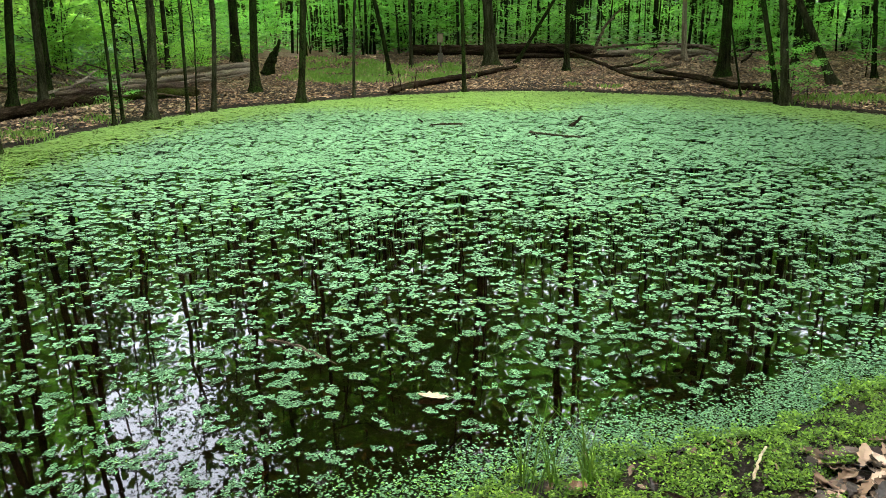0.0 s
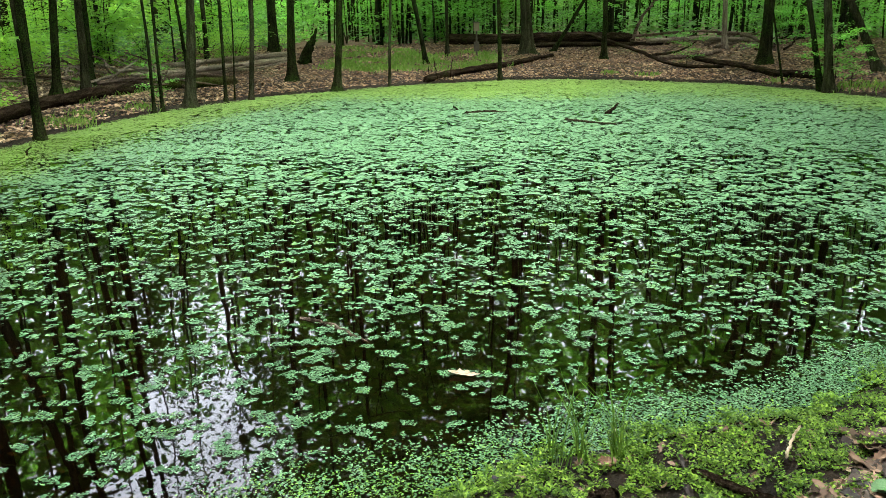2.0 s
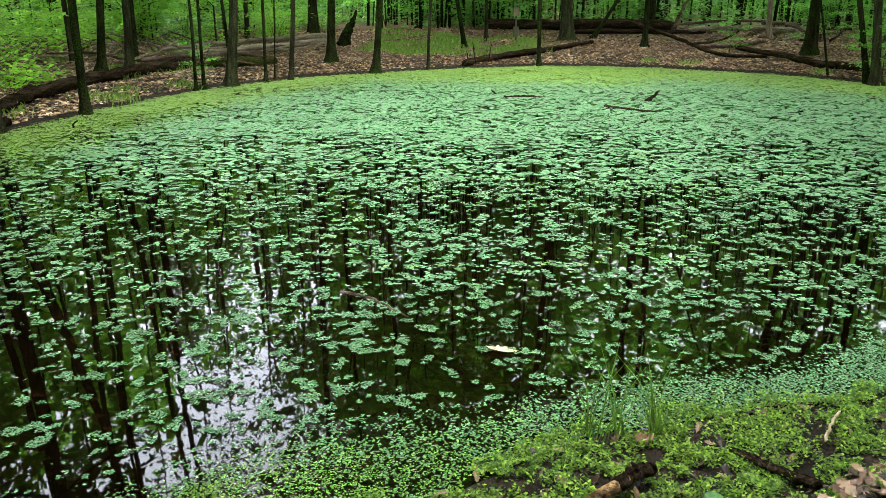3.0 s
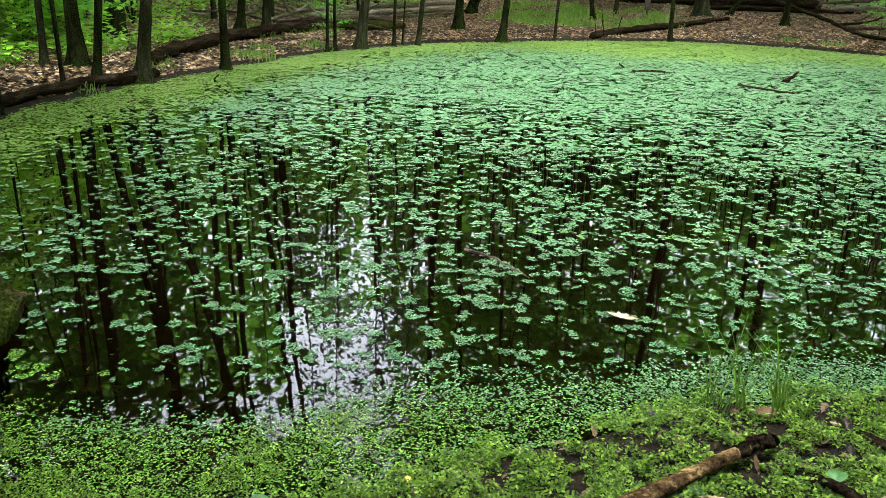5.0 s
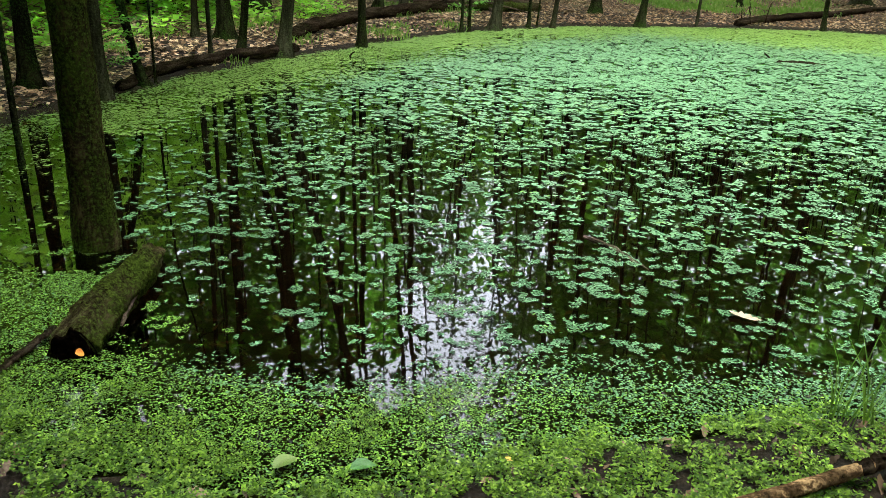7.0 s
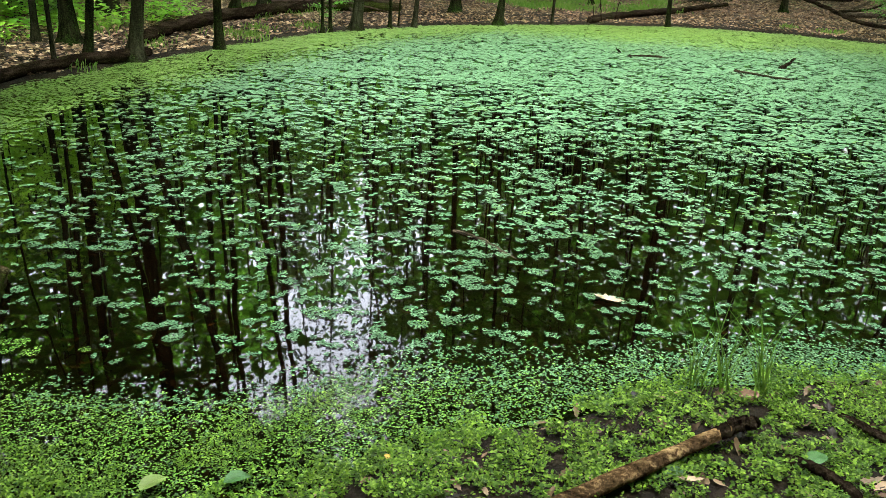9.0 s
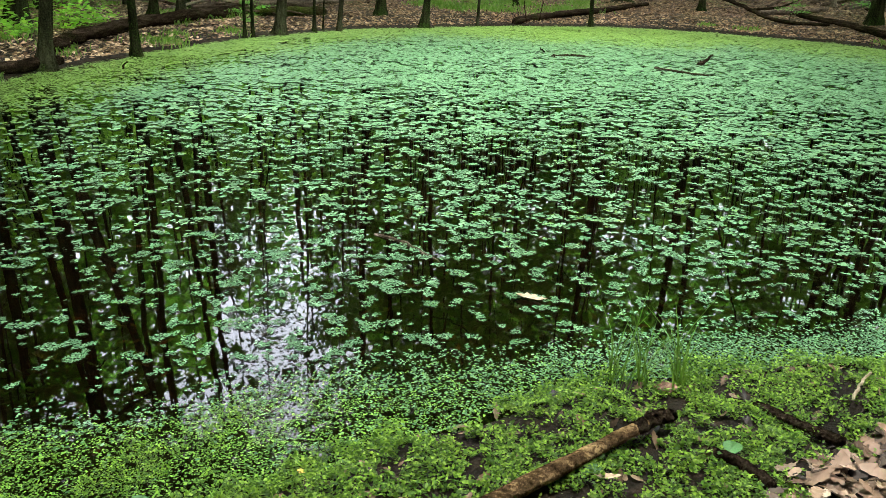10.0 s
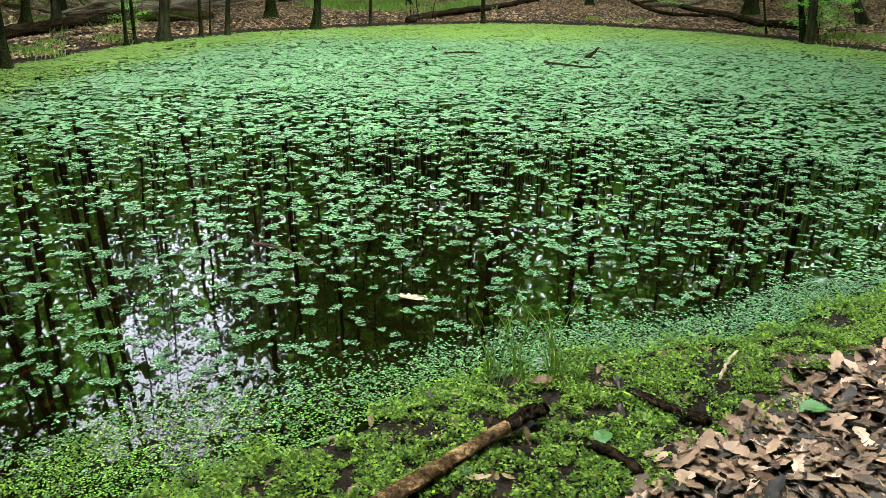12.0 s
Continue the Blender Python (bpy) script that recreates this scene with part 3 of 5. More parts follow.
NORTH_TREES = [
    (-1.55, 23.56, 0.084, -0.162, -0.012), (-1.02, 25.42, 0.072, -0.003, 0.0), (0.49, 20.27, 0.065, -0.014, 0.0), (1.43, 25.31, 0.215, -0.07, 0.005),
    (2.20, 25.53, 0.073, 0.592, -0.065), (3.51, 23.85, 0.102, 0.003, 0.0), (7.19, 24.96, 0.101, -0.047, 0.013), (7.09, 21.10, 0.17, -0.04, 0.013),
    (6.32, 17.52, 0.033, -0.2, 0.069), (6.68, 16.44, 0.076, -0.203, 0.08), (6.74, 16.22, 0.112, -0.1, 0.042), (8.80, 18.67, 0.117, -0.439, 0.195),
    (9.99, 19.27, 0.077, -0.082, 0.042)]

seed = 100
GIRTH = 0.76  # of the listed radii, which take in the flare
for rows, side in ((WEST_TREES, "west"), (NORTHWEST_TREES, "northwest"), (NORTH_TREES, "north")):
    for x, y, r, lx, ly in rows:
        seed += 1
        slim_tree = r < 0.06
        r = r * GIRTH
        height = min(reach(x, y), 7.5 if slim_tree else 13) * (0.85 + 0.3 * random.random())
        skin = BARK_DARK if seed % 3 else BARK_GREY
        lab = "slender dark-barked sapling trunk at the pond's edge" if slim_tree else "dark mossy tree trunk with flared base beside pond"
        if (x, y) == (7.19, 24.96):
            skin, lab = BARK_PALE, "pale dead tree trunk with stripped bark, standing"
        elif (x, y) in ((8.80, 18.67), (2.20, 25.53)):
            skin, lab = BARK_GREY if x > 5 else BARK_DARK, "strongly leaning bare tree trunk on the leafy bank"
        elif (x, y) == (7.09, 21.10):
            skin = BARK_DARK
        elif (x, y) == (1.43, 25.31):
            skin, lab = BARK_GREY, "thick grey-brown tree trunk on the far bank"
        if (x, y) in ((1.43, 25.31), (7.09, 21.10), (-8.24, 15.70)):
            # the tall ones: wide crowns added overhead to shade the far half of the pond
            lean = (lx, ly) if abs(lx) > 0.05 else (-0.004 * x, -0.09 if y > 17 else -0.02)
            tree = build_tree("tree", lab, r, 19.5, lean, seed, skin, 0.6, 6.0, 3000, 0.55, 1.15, 7)
            tree.location = (x, y, gz(x, y) - 0.02)
            continue
        if -26.5 < math.degrees(math.atan2(x, y)) < -14:
            # slight trees with bare limbs, under the gap that lets the sky in
            tree = build_tree("tree", lab, r, 6.6, (lx, ly), seed, skin, 0.8, 0.9, 60, 0.12, 1.15, 4)
            tree.location = (x, y, gz(x, y) - 0.02)
            continue
        tree = build_tree("tree", lab, r, height, (lx, ly), seed, skin, 0.5, 1.4 if slim_tree else 2.2, 160 if slim_tree else 360, 0.3, 1.15 if not slim_tree else 0.5, 3 if slim_tree else 5)
        tree.location = (x, y, gz(x, y) - 0.02)
# added at the gap's rim to block the sky mirrored in the pond
rim = build_tree("tree", "added tall dark tree whose crown closes the canopy gap", 0.1, 21.0, (0.03, 0.02), 188, BARK_DARK, 0.6, 4.2, 1900, 0.34, 1.0, 7, group="canopy trees")
rim.location = (-8.6, 17.8, gz(-8.6, 17.8) - 0.02)

near = build_tree("tree", "thick dark mossy trunk standing in the duckweed", 0.092, 12.0, (0.003, 0.003), 77, BARK_NEAR, 0.55, 2.4, 500, 0.3, 0.3, 4)
near.location = (-3.26, 3.02, -0.05)
old = near.children[0]
old.data = tubes("trunk", [carved([(0, 0, -0.3), (0.0, 0, 0.0), (-0.01, 0.01, 0.6), (0.0, 0.0, 1.4), (0.02, 0.01, 2.6), (0.03, 0.03, 5.0), (0.05, 0.04, 12.0)], [0.12, 0.115, 0.098, 0.092, 0.088, 0.07, 0.02], 220, 40, 0.16, 78, 0.35)])
old.data.materials.append(BARK_NEAR)

# the woods behind: a few kinds, repeated
KINDS = [build_tree("tree", "tall straight woodland tree with a leafy crown", r, h, (0.02, 0.0), 300 + i, BARK_DARK if i % 2 else BARK_GREY, 0.42, 3.3, 1100, 0.55, 0.7, 5, group="woodland trees")
         for i, (r, h) in enumerate(((0.065, 16.0), (0.085, 18.0), (0.045, 13.0), (0.105, 20.0)))]
wood = random.Random(5)
placed = []


def place_tree(x, y, tall=None, wide=1.0, first=[0]):
    kind = KINDS[wood.randrange(4)]
    h = (16.0, 18.0, 13.0, 20.0)[KINDS.index(kind)]
    want = min(max(reach(x, y), 4), 30) if tall is None else tall
    s = want / h * wood.uniform(0.9, 1.12)
    m = pose(x, y, gz(x, y) - 0.03, 0, 0, wood.uniform(0, 360)) @ Matrix.Diagonal((min(s, 1.15) * wide, min(s, 1.15) * wide, s, 1))
    if first[0] < 4:
        KINDS[first[0]].matrix_basis = m
        first[0] += 1
    else:
        copy_thing(kind, m)


tries = 0
while len(placed) < 105 and tries < 6000:
    tries += 1
    az, d = radians(wood.uniform(-78, 52)), wood.uniform(17, 62)
    x, y = d * math.sin(az), d * math.cos(az)
    if float(shore(x, y)[0]) < 3.5 or (y < 29 and -6 < x < 9.5) or any((x - a) ** 2 + (y - b) ** 2 < 4.5 for a, b in placed):
        continue
    if math.hypot(x + 7, y - 12) < 5.5:
        continue
    placed.append((x, y))
    place_tree(x, y)
# big trees, added out of view, whose crowns close the canopy over the pond
for k, (az, d, h) in enumerate(((-25.0, 26, 15.0), (-21.5, 31, 19.0), (-18.5, 25, 14.2), (-15.5, 29, 18.0))):
    x, y = d * math.sin(radians(az)), d * math.cos(radians(az))
    thin_tree = build_tree("tree", "tall thin-crowned tree at the gap in the canopy", 0.07, h, (0.01, 0.0), 450 + k, BARK_GREY, 0.6, 2.3, 750, 0.17, 0.6, 6, group="canopy trees")
    thin_tree.location = (x, y, gz(x, y) - 0.03)
# unseen trees, set where their crowns hold back light from the water
SHADE_TREE = build_tree("tree", "unseen added large spreading tree whose crown shades the pond", 0.17, 19.0, (0.16, 0.0), 401, BARK_GREY, 0.62, 6.2, 3000, 0.6, 0.8, 6, group="canopy trees")
for k, (x, y) in enumerate(((-6.8, -3.4), (9.4, -5.2), (0.8, -9.6), (-9.4, -1.8), (-3.6, -8.8), (4.4, -8.4), (11.8, -0.4), (11.6, 4.2), (9.8, 8.0))):
    m = pose(x, y, gz(x, y) - 0.03, 0, 0, math.degrees(math.atan2(9 - y, 0.8 - x))) @ Matrix.Scale(0.94 + 0.03 * (k % 5), 4)
    if k == 0:
        SHADE_TREE.matrix_basis = m
    else:
        copy_thing(SHADE_TREE, m)
# an added tree: its crown hides the sky above the canopy gap
over = build_tree("tree", "added tall spreading tree blocking the sky over the west bank", 0.15, 21.5, (0.12, -0.02), 402, BARK_GREY, 0.64, 5.6, 430, 0.5, 0.9, 6, group="canopy trees")
over.location = (-9.6, 13.4, gz(-9.6, 13.4) - 0.03)
# and others added unseen, round behind the camera, to shade the near bank
for k in range(18):
    a = radians(95 + k * 8)
    d = wood.uniform(8, 14)
    place_tree(d * math.sin(a) + 1, d * math.cos(a) - 1.2, 16, 1.6)
# more unseen trees, added behind to keep low sky light off the trunks
placed_behind = 0
while placed_behind < 60:
    a, d = radians(wood.uniform(56, 278)), wood.uniform(9, 36)
    x, y = d * math.sin(a), d * math.cos(a)
    if float(shore(x, y)[0]) < 4.5:
        continue
    placed_behind += 1
    place_tree(x, y, wood.uniform(13, 19), 1.4)


# ---- understory saplings with layered sprays of bright leaves ----
def build_sapling(seed, height, skin=None):
    rng = np.random.default_rng(seed)
    tree = thing("sapling", "young understory tree with layered bright green leaves", "sapling", "understory saplings")
    path = trunk_path(height, (rng.normal(0, 0.06), rng.normal(0, 0.06)), rng, 10, 0.03)
    part("trunk", tubes("trunk", [tube_arrays(spline(path, 16), np.linspace(0.028, 0.008, 16), 6, 0.05, seed)]), BARK_GREY, tree)
    leaves = []
    for k in range(9):
        z0 = height * (0.22 + 0.78 * k / 9)
        p0 = np.array([np.interp(z0, path[:, 2], path[:, 0]), np.interp(z0, path[:, 2], path[:, 1]), z0])
        a = k * 2.4 + rng.uniform(-0.4, 0.4)
        ln = rng.uniform(0.7, 1.4) * (1.1 - 0.5 * z0 / height)
        end = p0 + np.array([math.cos(a) * ln, math.sin(a) * ln, 0.18 * ln])
        if k < 6:
            part("limb", tubes("limb", [tube_arrays(spline([p0, (p0 + end) / 2 + [0, 0, 0.05], end], 5), np.linspace(0.012, 0.004, 5), 5, 0.05, seed + k)]), BARK_GREY, tree)
        n = 95
        u = rng.uniform(0.25, 1.1, n)[:, None]
        c = p0 + (end - p0) * u + rng.normal(0, 1, (n, 3)) * np.array([0.22, 0.22, 0.05])
        leaves.append(leaf_quads(c, rng.uniform(0.09, 0.18, n), rng, 0.3, 0.2))
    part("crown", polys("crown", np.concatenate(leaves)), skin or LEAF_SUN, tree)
    return tree


SAPLINGS = [build_sapling(500 + i, h) for i, h in enumerate((2.6, 3.4, 4.2, 5.0))]
WEST_SAPLINGS = [build_sapling(520 + i, h, LEAF_WEST_LIT) for i, h in enumerate((2.8, 3.8, 4.8))]
for ob, x, y in zip(WEST_SAPLINGS, (-11.5, -12.6, -10.8), (15.2, 21.5, 24.0)):
    ob.location = (x, y, gz(x, y) - 0.03)
spots = []
tries = 0
while len(spots) < 240 and tries < 6000:
    tries += 1
    az, d = wood.uniform(-76, 42), 10 + 38 * wood.random() ** 0.8
    x, y = d * math.sin(radians(az)), d * math.cos(radians(az))
    if float(shore(x, y)[0]) < (2.6 if az < -18 else 7.5) or (y < 26.5 and -6.5 < x < 8) or (-10.2 < x < -5 and 11.5 < y < 21.5) or float(shore(x, y)[0]) < 2.5:
        continue
    spots.append((x, y))
    m = pose(x, y, gz(x, y) - 0.03, 0, 0, wood.uniform(0, 360)) @ Matrix.Scale(wood.uniform(0.8, 1.35), 4)
    if len(spots) <= 4:
        SAPLINGS[len(spots) - 1].matrix_basis = m
    else:
        copy_thing(WEST_SAPLINGS[wood.randrange(3)] if az < -17 else SAPLINGS[wood.randrange(4)], m)

# ---- far woods ----
rng = np.random.default_rng(9)
pieces = []
for k in range(1150):
    # the last 350 are added unseen, round behind
    az, d = radians(rng.uniform(-85, 55) if k < 800 else rng.uniform(55, 275)), rng.uniform(38, 120) if k < 800 else rng.uniform(14, 70)
    x, y, h, r = d * math.sin(az), d * math.cos(az), rng.uniform(9, 16), rng.uniform(0.05, 0.2)
    z = gz(x, y) - 0.2
    lean = rng.normal(0, 0.03, 2) * h
    pieces.append(tube_arrays([(x, y, z), (x + lean[0] * 0.5, y + lean[1] * 0.5, z + h / 2), (x + lean[0], y + lean[1], z + h)], [r, r * 0.8, r * 0.4], 6, 0.05, k))
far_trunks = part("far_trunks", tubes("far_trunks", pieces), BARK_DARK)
tagged(far_trunks, "distant dark tree trunks crowded in the woods", "distant woods", kind="stuff")
pieces = []
for k in range(310):
    az, d = radians(rng.uniform(-12, 42)), rng.uniform(29.5, 46)
    x, y, h, r = d * math.sin(az), d * math.cos(az), rng.uniform(6, 12), rng.uniform(0.025, 0.065)
    z = gz(x, y) - 0.2
    lean = rng.normal(0, 0.04, 2) * h
    pieces.append(tube_arrays([(x, y, z), (x + lean[0] * 0.5, y + lean[1] * 0.5, z + h / 2), (x + lean[0], y + lean[1], z + h)], [r, r * 0.8, r * 0.4], 6, 0.05, k))
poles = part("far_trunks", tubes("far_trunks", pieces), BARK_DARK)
tagged(poles, "crowded thin dark trunks of young woods beyond", "distant woods", kind="stuff")
n = 90000
az, d = np.radians(rng.uniform(-85, 55, n)), rng.uniform(52, 125, n)
hz = rng.random(n) ** 1.5
low = fbm(np.degrees(az) * 0.3, d * 0.08, 55) > 0.46
zz = np.where(low, 0.6 + 28 * hz, 2.5 + 28 * hz)
zz = np.where((np.degrees(az) > -26) & (np.degrees(az) < -14), np.minimum(zz, 1.2 + d * math.tan(radians(21)) * hz), zz)
c = np.stack([d * np.sin(az), d * np.cos(az), zz + 0.9], 1)
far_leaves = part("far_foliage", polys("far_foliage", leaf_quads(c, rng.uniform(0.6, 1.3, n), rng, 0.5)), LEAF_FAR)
n = 120000
az, d = np.radians(rng.uniform(-85, 55, n)), rng.uniform(50, 130, n)
c = np.stack([d * np.sin(az), d * np.cos(az), 0.5 + (4 + 0.2 * d) * rng.random(n)], 1)
m = 80000
az2, d2 = np.radians(rng.uniform(-85, 55, m)), rng.uniform(52, 110, m)
shut = (np.degrees(az2) < -26) | (np.degrees(az2) > -14)
c2 = np.stack([d2 * np.sin(az2), d2 * np.cos(az2), 6 + d2 * 0.42 * rng.random(m)], 1)[shut]
# woods added unseen behind the camera and to the east, blocking low light
n3 = 90000
az3, d3 = np.radians(rng.uniform(52, 278, n3)), rng.uniform(16, 70, n3)
c3 = np.stack([d3 * np.sin(az3), d3 * np.cos(az3), 0.4 + np.minimum(d3 * 0.95, 26) * rng.random(n3)], 1)
c3 = c3[shore(c3[:, 0], c3[:, 1]) > 5.5]
rear_leaves = part("far_foliage", polys("far_foliage", leaf_quads(c3, rng.uniform(0.7, 1.5, len(c3)), rng, 0.5)), LEAF_FAR)
tagged(rear_leaves, "unseen green crowns added behind to block sky light", "distant woods", kind="stuff")
mid_leaves = part("far_foliage", polys("far_foliage", leaf_quads(c2, rng.uniform(0.8, 1.6, len(c2)), rng, 0.5)), LEAF_FAR)
tagged(mid_leaves, "distant high crowns of the woods behind", "distant woods", kind="stuff")
low_leaves = part("far_foliage", polys("far_foliage", leaf_quads(c, rng.uniform(0.6, 1.3, n), rng, 0.5)), LEAF_FAR)
tagged(low_leaves, "distant low green foliage of the woods behind", "distant woods", kind="stuff")
tagged(far_leaves, "distant green foliage of the woods behind", "distant woods", kind="stuff")


# ---- fallen logs and branches ----
def log(label, points, r0, r1, skin, name="fallen_log", lift=None, sides=12, rough=0.1, seed=1, category="log"):
    """A log lying along points (x, y, height of its axis over the ground)."""
    pts = [(x, y, max(gz(x, y), 0) + h) for x, y, h in points]
    base = Vector(pts[0])
    run = Vector(pts[-1]) - base
    head = math.atan2(run.y, run.x)
    turn = np.array(Matrix.Rotation(-head, 3, "Z"))
    path = spline((np.array(pts) - np.array(base)) @ turn.T, 8 + 8 * len(pts))
    wob = np.random.default_rng(seed + 900).normal(0, 1, path.shape)
    wob = (wob + np.roll(wob, 1, 0) + np.roll(wob, 2, 0)) * np.array([1, 1, 0.4])
    path = path + wob * 0.16 * min(r0, 0.06)
    knots = 1 + 0.045 * np.random.default_rng(seed + 901).normal(0, 1, len(path))
    knots[0] *= 0.75
    knots[-1] *= 0.6
    ob = part(name, tubes(name, [tube_arrays(path, np.linspace(r0, r1, len(path)) * knots, sides, rough, seed)]), skin)
    ob.matrix_basis = Matrix.Translation(base) @ Matrix.Rotation(head, 4, "Z")
    return tagged(ob, label, category)


log("long dark fallen log lying along the west bank", [(-6.4, 6.4, 0.05), (-6.72, 7.4, 0.06), (-6.72, 8.6, 0.05), (-6.62, 10.1, 0.03)], 0.06, 0.085, LOG_DARK, seed=2)
log("dark rotting fallen log on the brown leafy bank", [(-7.1, 10.6, 0.1), (-7.45, 12.3, 0.12), (-7.55, 14.2, 0.12), (-7.35, 16.0, 0.1), (-7.1, 17.4, 0.08)], 0.11, 0.13, LOG_DARK, seed=3)
log("pale weathered fallen log on the far west bank", [(-8.6, 19.2, 0.15), (-6.9, 21.6, 0.2), (-5.2, 23.2, 0.2)], 0.05, 0.09, LOG_PALE, seed=4)
log("pale weathered fallen log beside another log", [(-8.1, 18.9, 0.12), (-6.8, 20.4, 0.16), (-5.0, 22.3, 0.16)], 0.05, 0.085, LOG_PALE, seed=5)
log("thin pale fallen log on the leafy bank", [(-8.3, 17.5, 0.1), (-7.2, 18.6, 0.16), (-6.1, 19.4, 0.14)], 0.05, 0.09, DEADWOOD, seed=6)
log("mossy dark broken log among dead branches", [(-7.2, 17.2, 0.12), (-6.4, 17.9, 0.13), (-5.6, 18.6, 0.1)], 0.1, 0.12, LOG_MOSS, seed=7)
log("massive dark fallen trunk across the far bank", [(-1.2, 28.4, 0.16), (0.9, 28.6, 0.2), (3.0, 28.4, 0.22), (5.2, 28.6, 0.16)], 0.2, 0.17, LOG_DARK, seed=8, sides=16)
log("second dark fallen trunk beside the massive one", [(1.8, 27.2, 0.12), (3.6, 27.0, 0.14), (5.8, 26.6, 0.12)], 0.085, 0.06, LOG_DARK, seed=9)
log("long curved fallen branch sloping down to the pond", [(3.4, 27.4, 0.42), (4.1, 25.0, 0.34), (4.5, 22.8, 0.2), (4.9, 20.9, 0.12), (5.9, 20.4, 0.1)], 0.058, 0.04, LOG_DARK, seed=10)
log("dark fallen log at the far water's edge", [(5.5, 21.6, 0.16), (6.2, 20.2, 0.12), (6.5, 18.6, 0.1), (7.2, 17.7, 0.08)], 0.06, 0.09, LOG_DARK, seed=11)
log("fallen dead limb on the brown leaf litter", [(4.9, 23.3, 0.07), (5.9, 22.6, 0.08), (6.6, 23.2, 0.1)], 0.07, 0.05, DEADWOOD, seed=12)
log("pale grey fallen log in a heap of dead wood", [(5.2, 26.4, 0.25), (6.4, 25.9, 0.3), (8.2, 25.6, 0.25)], 0.07, 0.08, LOG_PALE, seed=13)
log("dead crooked branch leaning in the wood heap", [(7.0, 25.2, 0.45), (7.8, 24.9, 0.4), (8.2, 23.6, 0.06)], 0.06, 0.04, DEADWOOD, seed=14)
log("thin dead pole in the heap of dead wood", [(4.9, 27.3, 0.3), (6.8, 26.9, 0.42), (9.2, 26.9, 0.3)], 0.04, 0.035, DEADWOOD, seed=15)
log("pale broken dead limb standing aslant in the woods", [(5.0, 28.0, 0.05), (5.4, 28.2, 0.9), (6.0, 28.4, 1.5)], 0.06, 0.03, DEADWOOD, seed=16)
log("dark low log along the far muddy edge", [(-1.3, 19.75, 0.05), (-0.4, 21.0, 0.1), (1.1, 23.0, 0.08), (2.1, 24.3, 0.06)], 0.11, 0.06, LOG_DARK, seed=17)
for k in range(30):
    x, y = wood.uniform(-9.8, -6.2), wood.uniform(16.8, 20.8)
    a, ln = wood.uniform(0, 6.28), wood.uniform(0.8, 2.0)
    ob = log("bare grey dead branch in a tangled pile", [(x, y, 0.08), (x + 0.5 * ln * math.cos(a), y + 0.5 * ln * math.sin(a), wood.uniform(0.1, 0.3)), (x + ln * math.cos(a + 0.3), y + ln * math.sin(a + 0.3), wood.uniform(0.05, 0.55))], 0.035, 0.015, LOG_PALE if k % 2 else DEADWOOD, "dead_branch", sides=7, seed=20 + k, category="branch")
    tagged(ob, group="dead branches on the west bank")
for k in range(18):
    x, y = wood.uniform(4.6, 9.0), wood.uniform(23.6, 27.5)
    a, ln = wood.uniform(-0.5, 0.7), wood.uniform(0.7, 2.2)
    ob = log("bare dead branch in a heap of fallen wood", [(x, y, 0.06), (x + 0.5 * ln * math.cos(a), y + 0.5 * ln * math.sin(a), wood.uniform(0.08, 0.3)), (x + ln * math.cos(a + 0.3), y + ln * math.sin(a + 0.3), wood.uniform(0.04, 0.4))], wood.uniform(0.025, 0.06), 0.015, (DEADWOOD, LOG_DARK, LOG_PALE)[k % 3], "dead_branch", sides=7, seed=160 + k, category="branch")
    tagged(ob, group="dead branches on the far bank")
log("upturned dark root plate of a fallen tree", [(-4.8, 22.3, 0.0), (-4.66, 22.35, 0.35), (-4.42, 22.4, 0.95)], 0.17, 0.03, BARK_DARK, "root_plate", rough=0.5, seed=40, category="stump")

# near log by the mossy tree
head = math.atan2(0.94, -0.46)
near_log = part("fallen_log", tubes("fallen_log", [carved([(0, 0, 0.0), (0.2, 0.01, 0.008), (0.5, 0.0, 0.01), (0.8, -0.02, 0.0), (1.06, 0, -0.02)], [0.092, 0.1, 0.095, 0.08, 0.062], 110, 44, 0.38, 41)]), LOG_MOSS)
near_log.matrix_basis = Matrix.Translation((-2.41, 2.06, 0.045)) @ Matrix.Rotation(head, 4, "Z")
tagged(near_log, "mossy half-sunken log with an orange leaf on its hollow end", "log")
# solid plug, coloured near black for the shade inside the hollow
part("hollow", tubes("hollow", [carved([(-0.014, 0, 0), (0.0, 0.002, 0.0), (0.06, 0, 0)], [0.066, 0.085, 0.06], 12, 24, 0.5, 5)]), HOLLOW_SHADE, near_log, "black plug painted as the shade of the hollow end")
log("thin dark wet stick lying beside the mossy log", [(-2.44, 2.34, 0.02), (-2.55, 2.55, 0.05), (-2.7, 2.85, 0.05)], 0.009, 0.006, DEADWOOD, "stick", sides=6, seed=42, category="stick")
log("thin dark stick lying on the duckweed mat", [(-2.55, 1.80, 0.02), (-2.58, 1.98, 0.035), (-2.64, 2.17, 0.04)], 0.018, 0.013, LOG_DARK, "stick", sides=8, rough=0.15, seed=43, category="stick")
pts = [(-0.08, 1.96, 0.03), (0.07, 2.1, 0.045), (0.2, 2.23, 0.05), (0.35, 2.39, 0.055), (0.48, 2.52, 0.065)]
branch = part("broken_branch", tubes("broken_branch", [carved([(x + 0.08, y - 1.96, max(gz(x, y), 0) + h) for x, y, h in pts], [0.024, 0.026, 0.023, 0.022, 0.016], 70, 24, 0.3, 44)]), ROTWOOD)
branch.location = (-0.08, 1.96, 0)
tagged(branch, "rotting brown broken branch on the green bank", "branch")
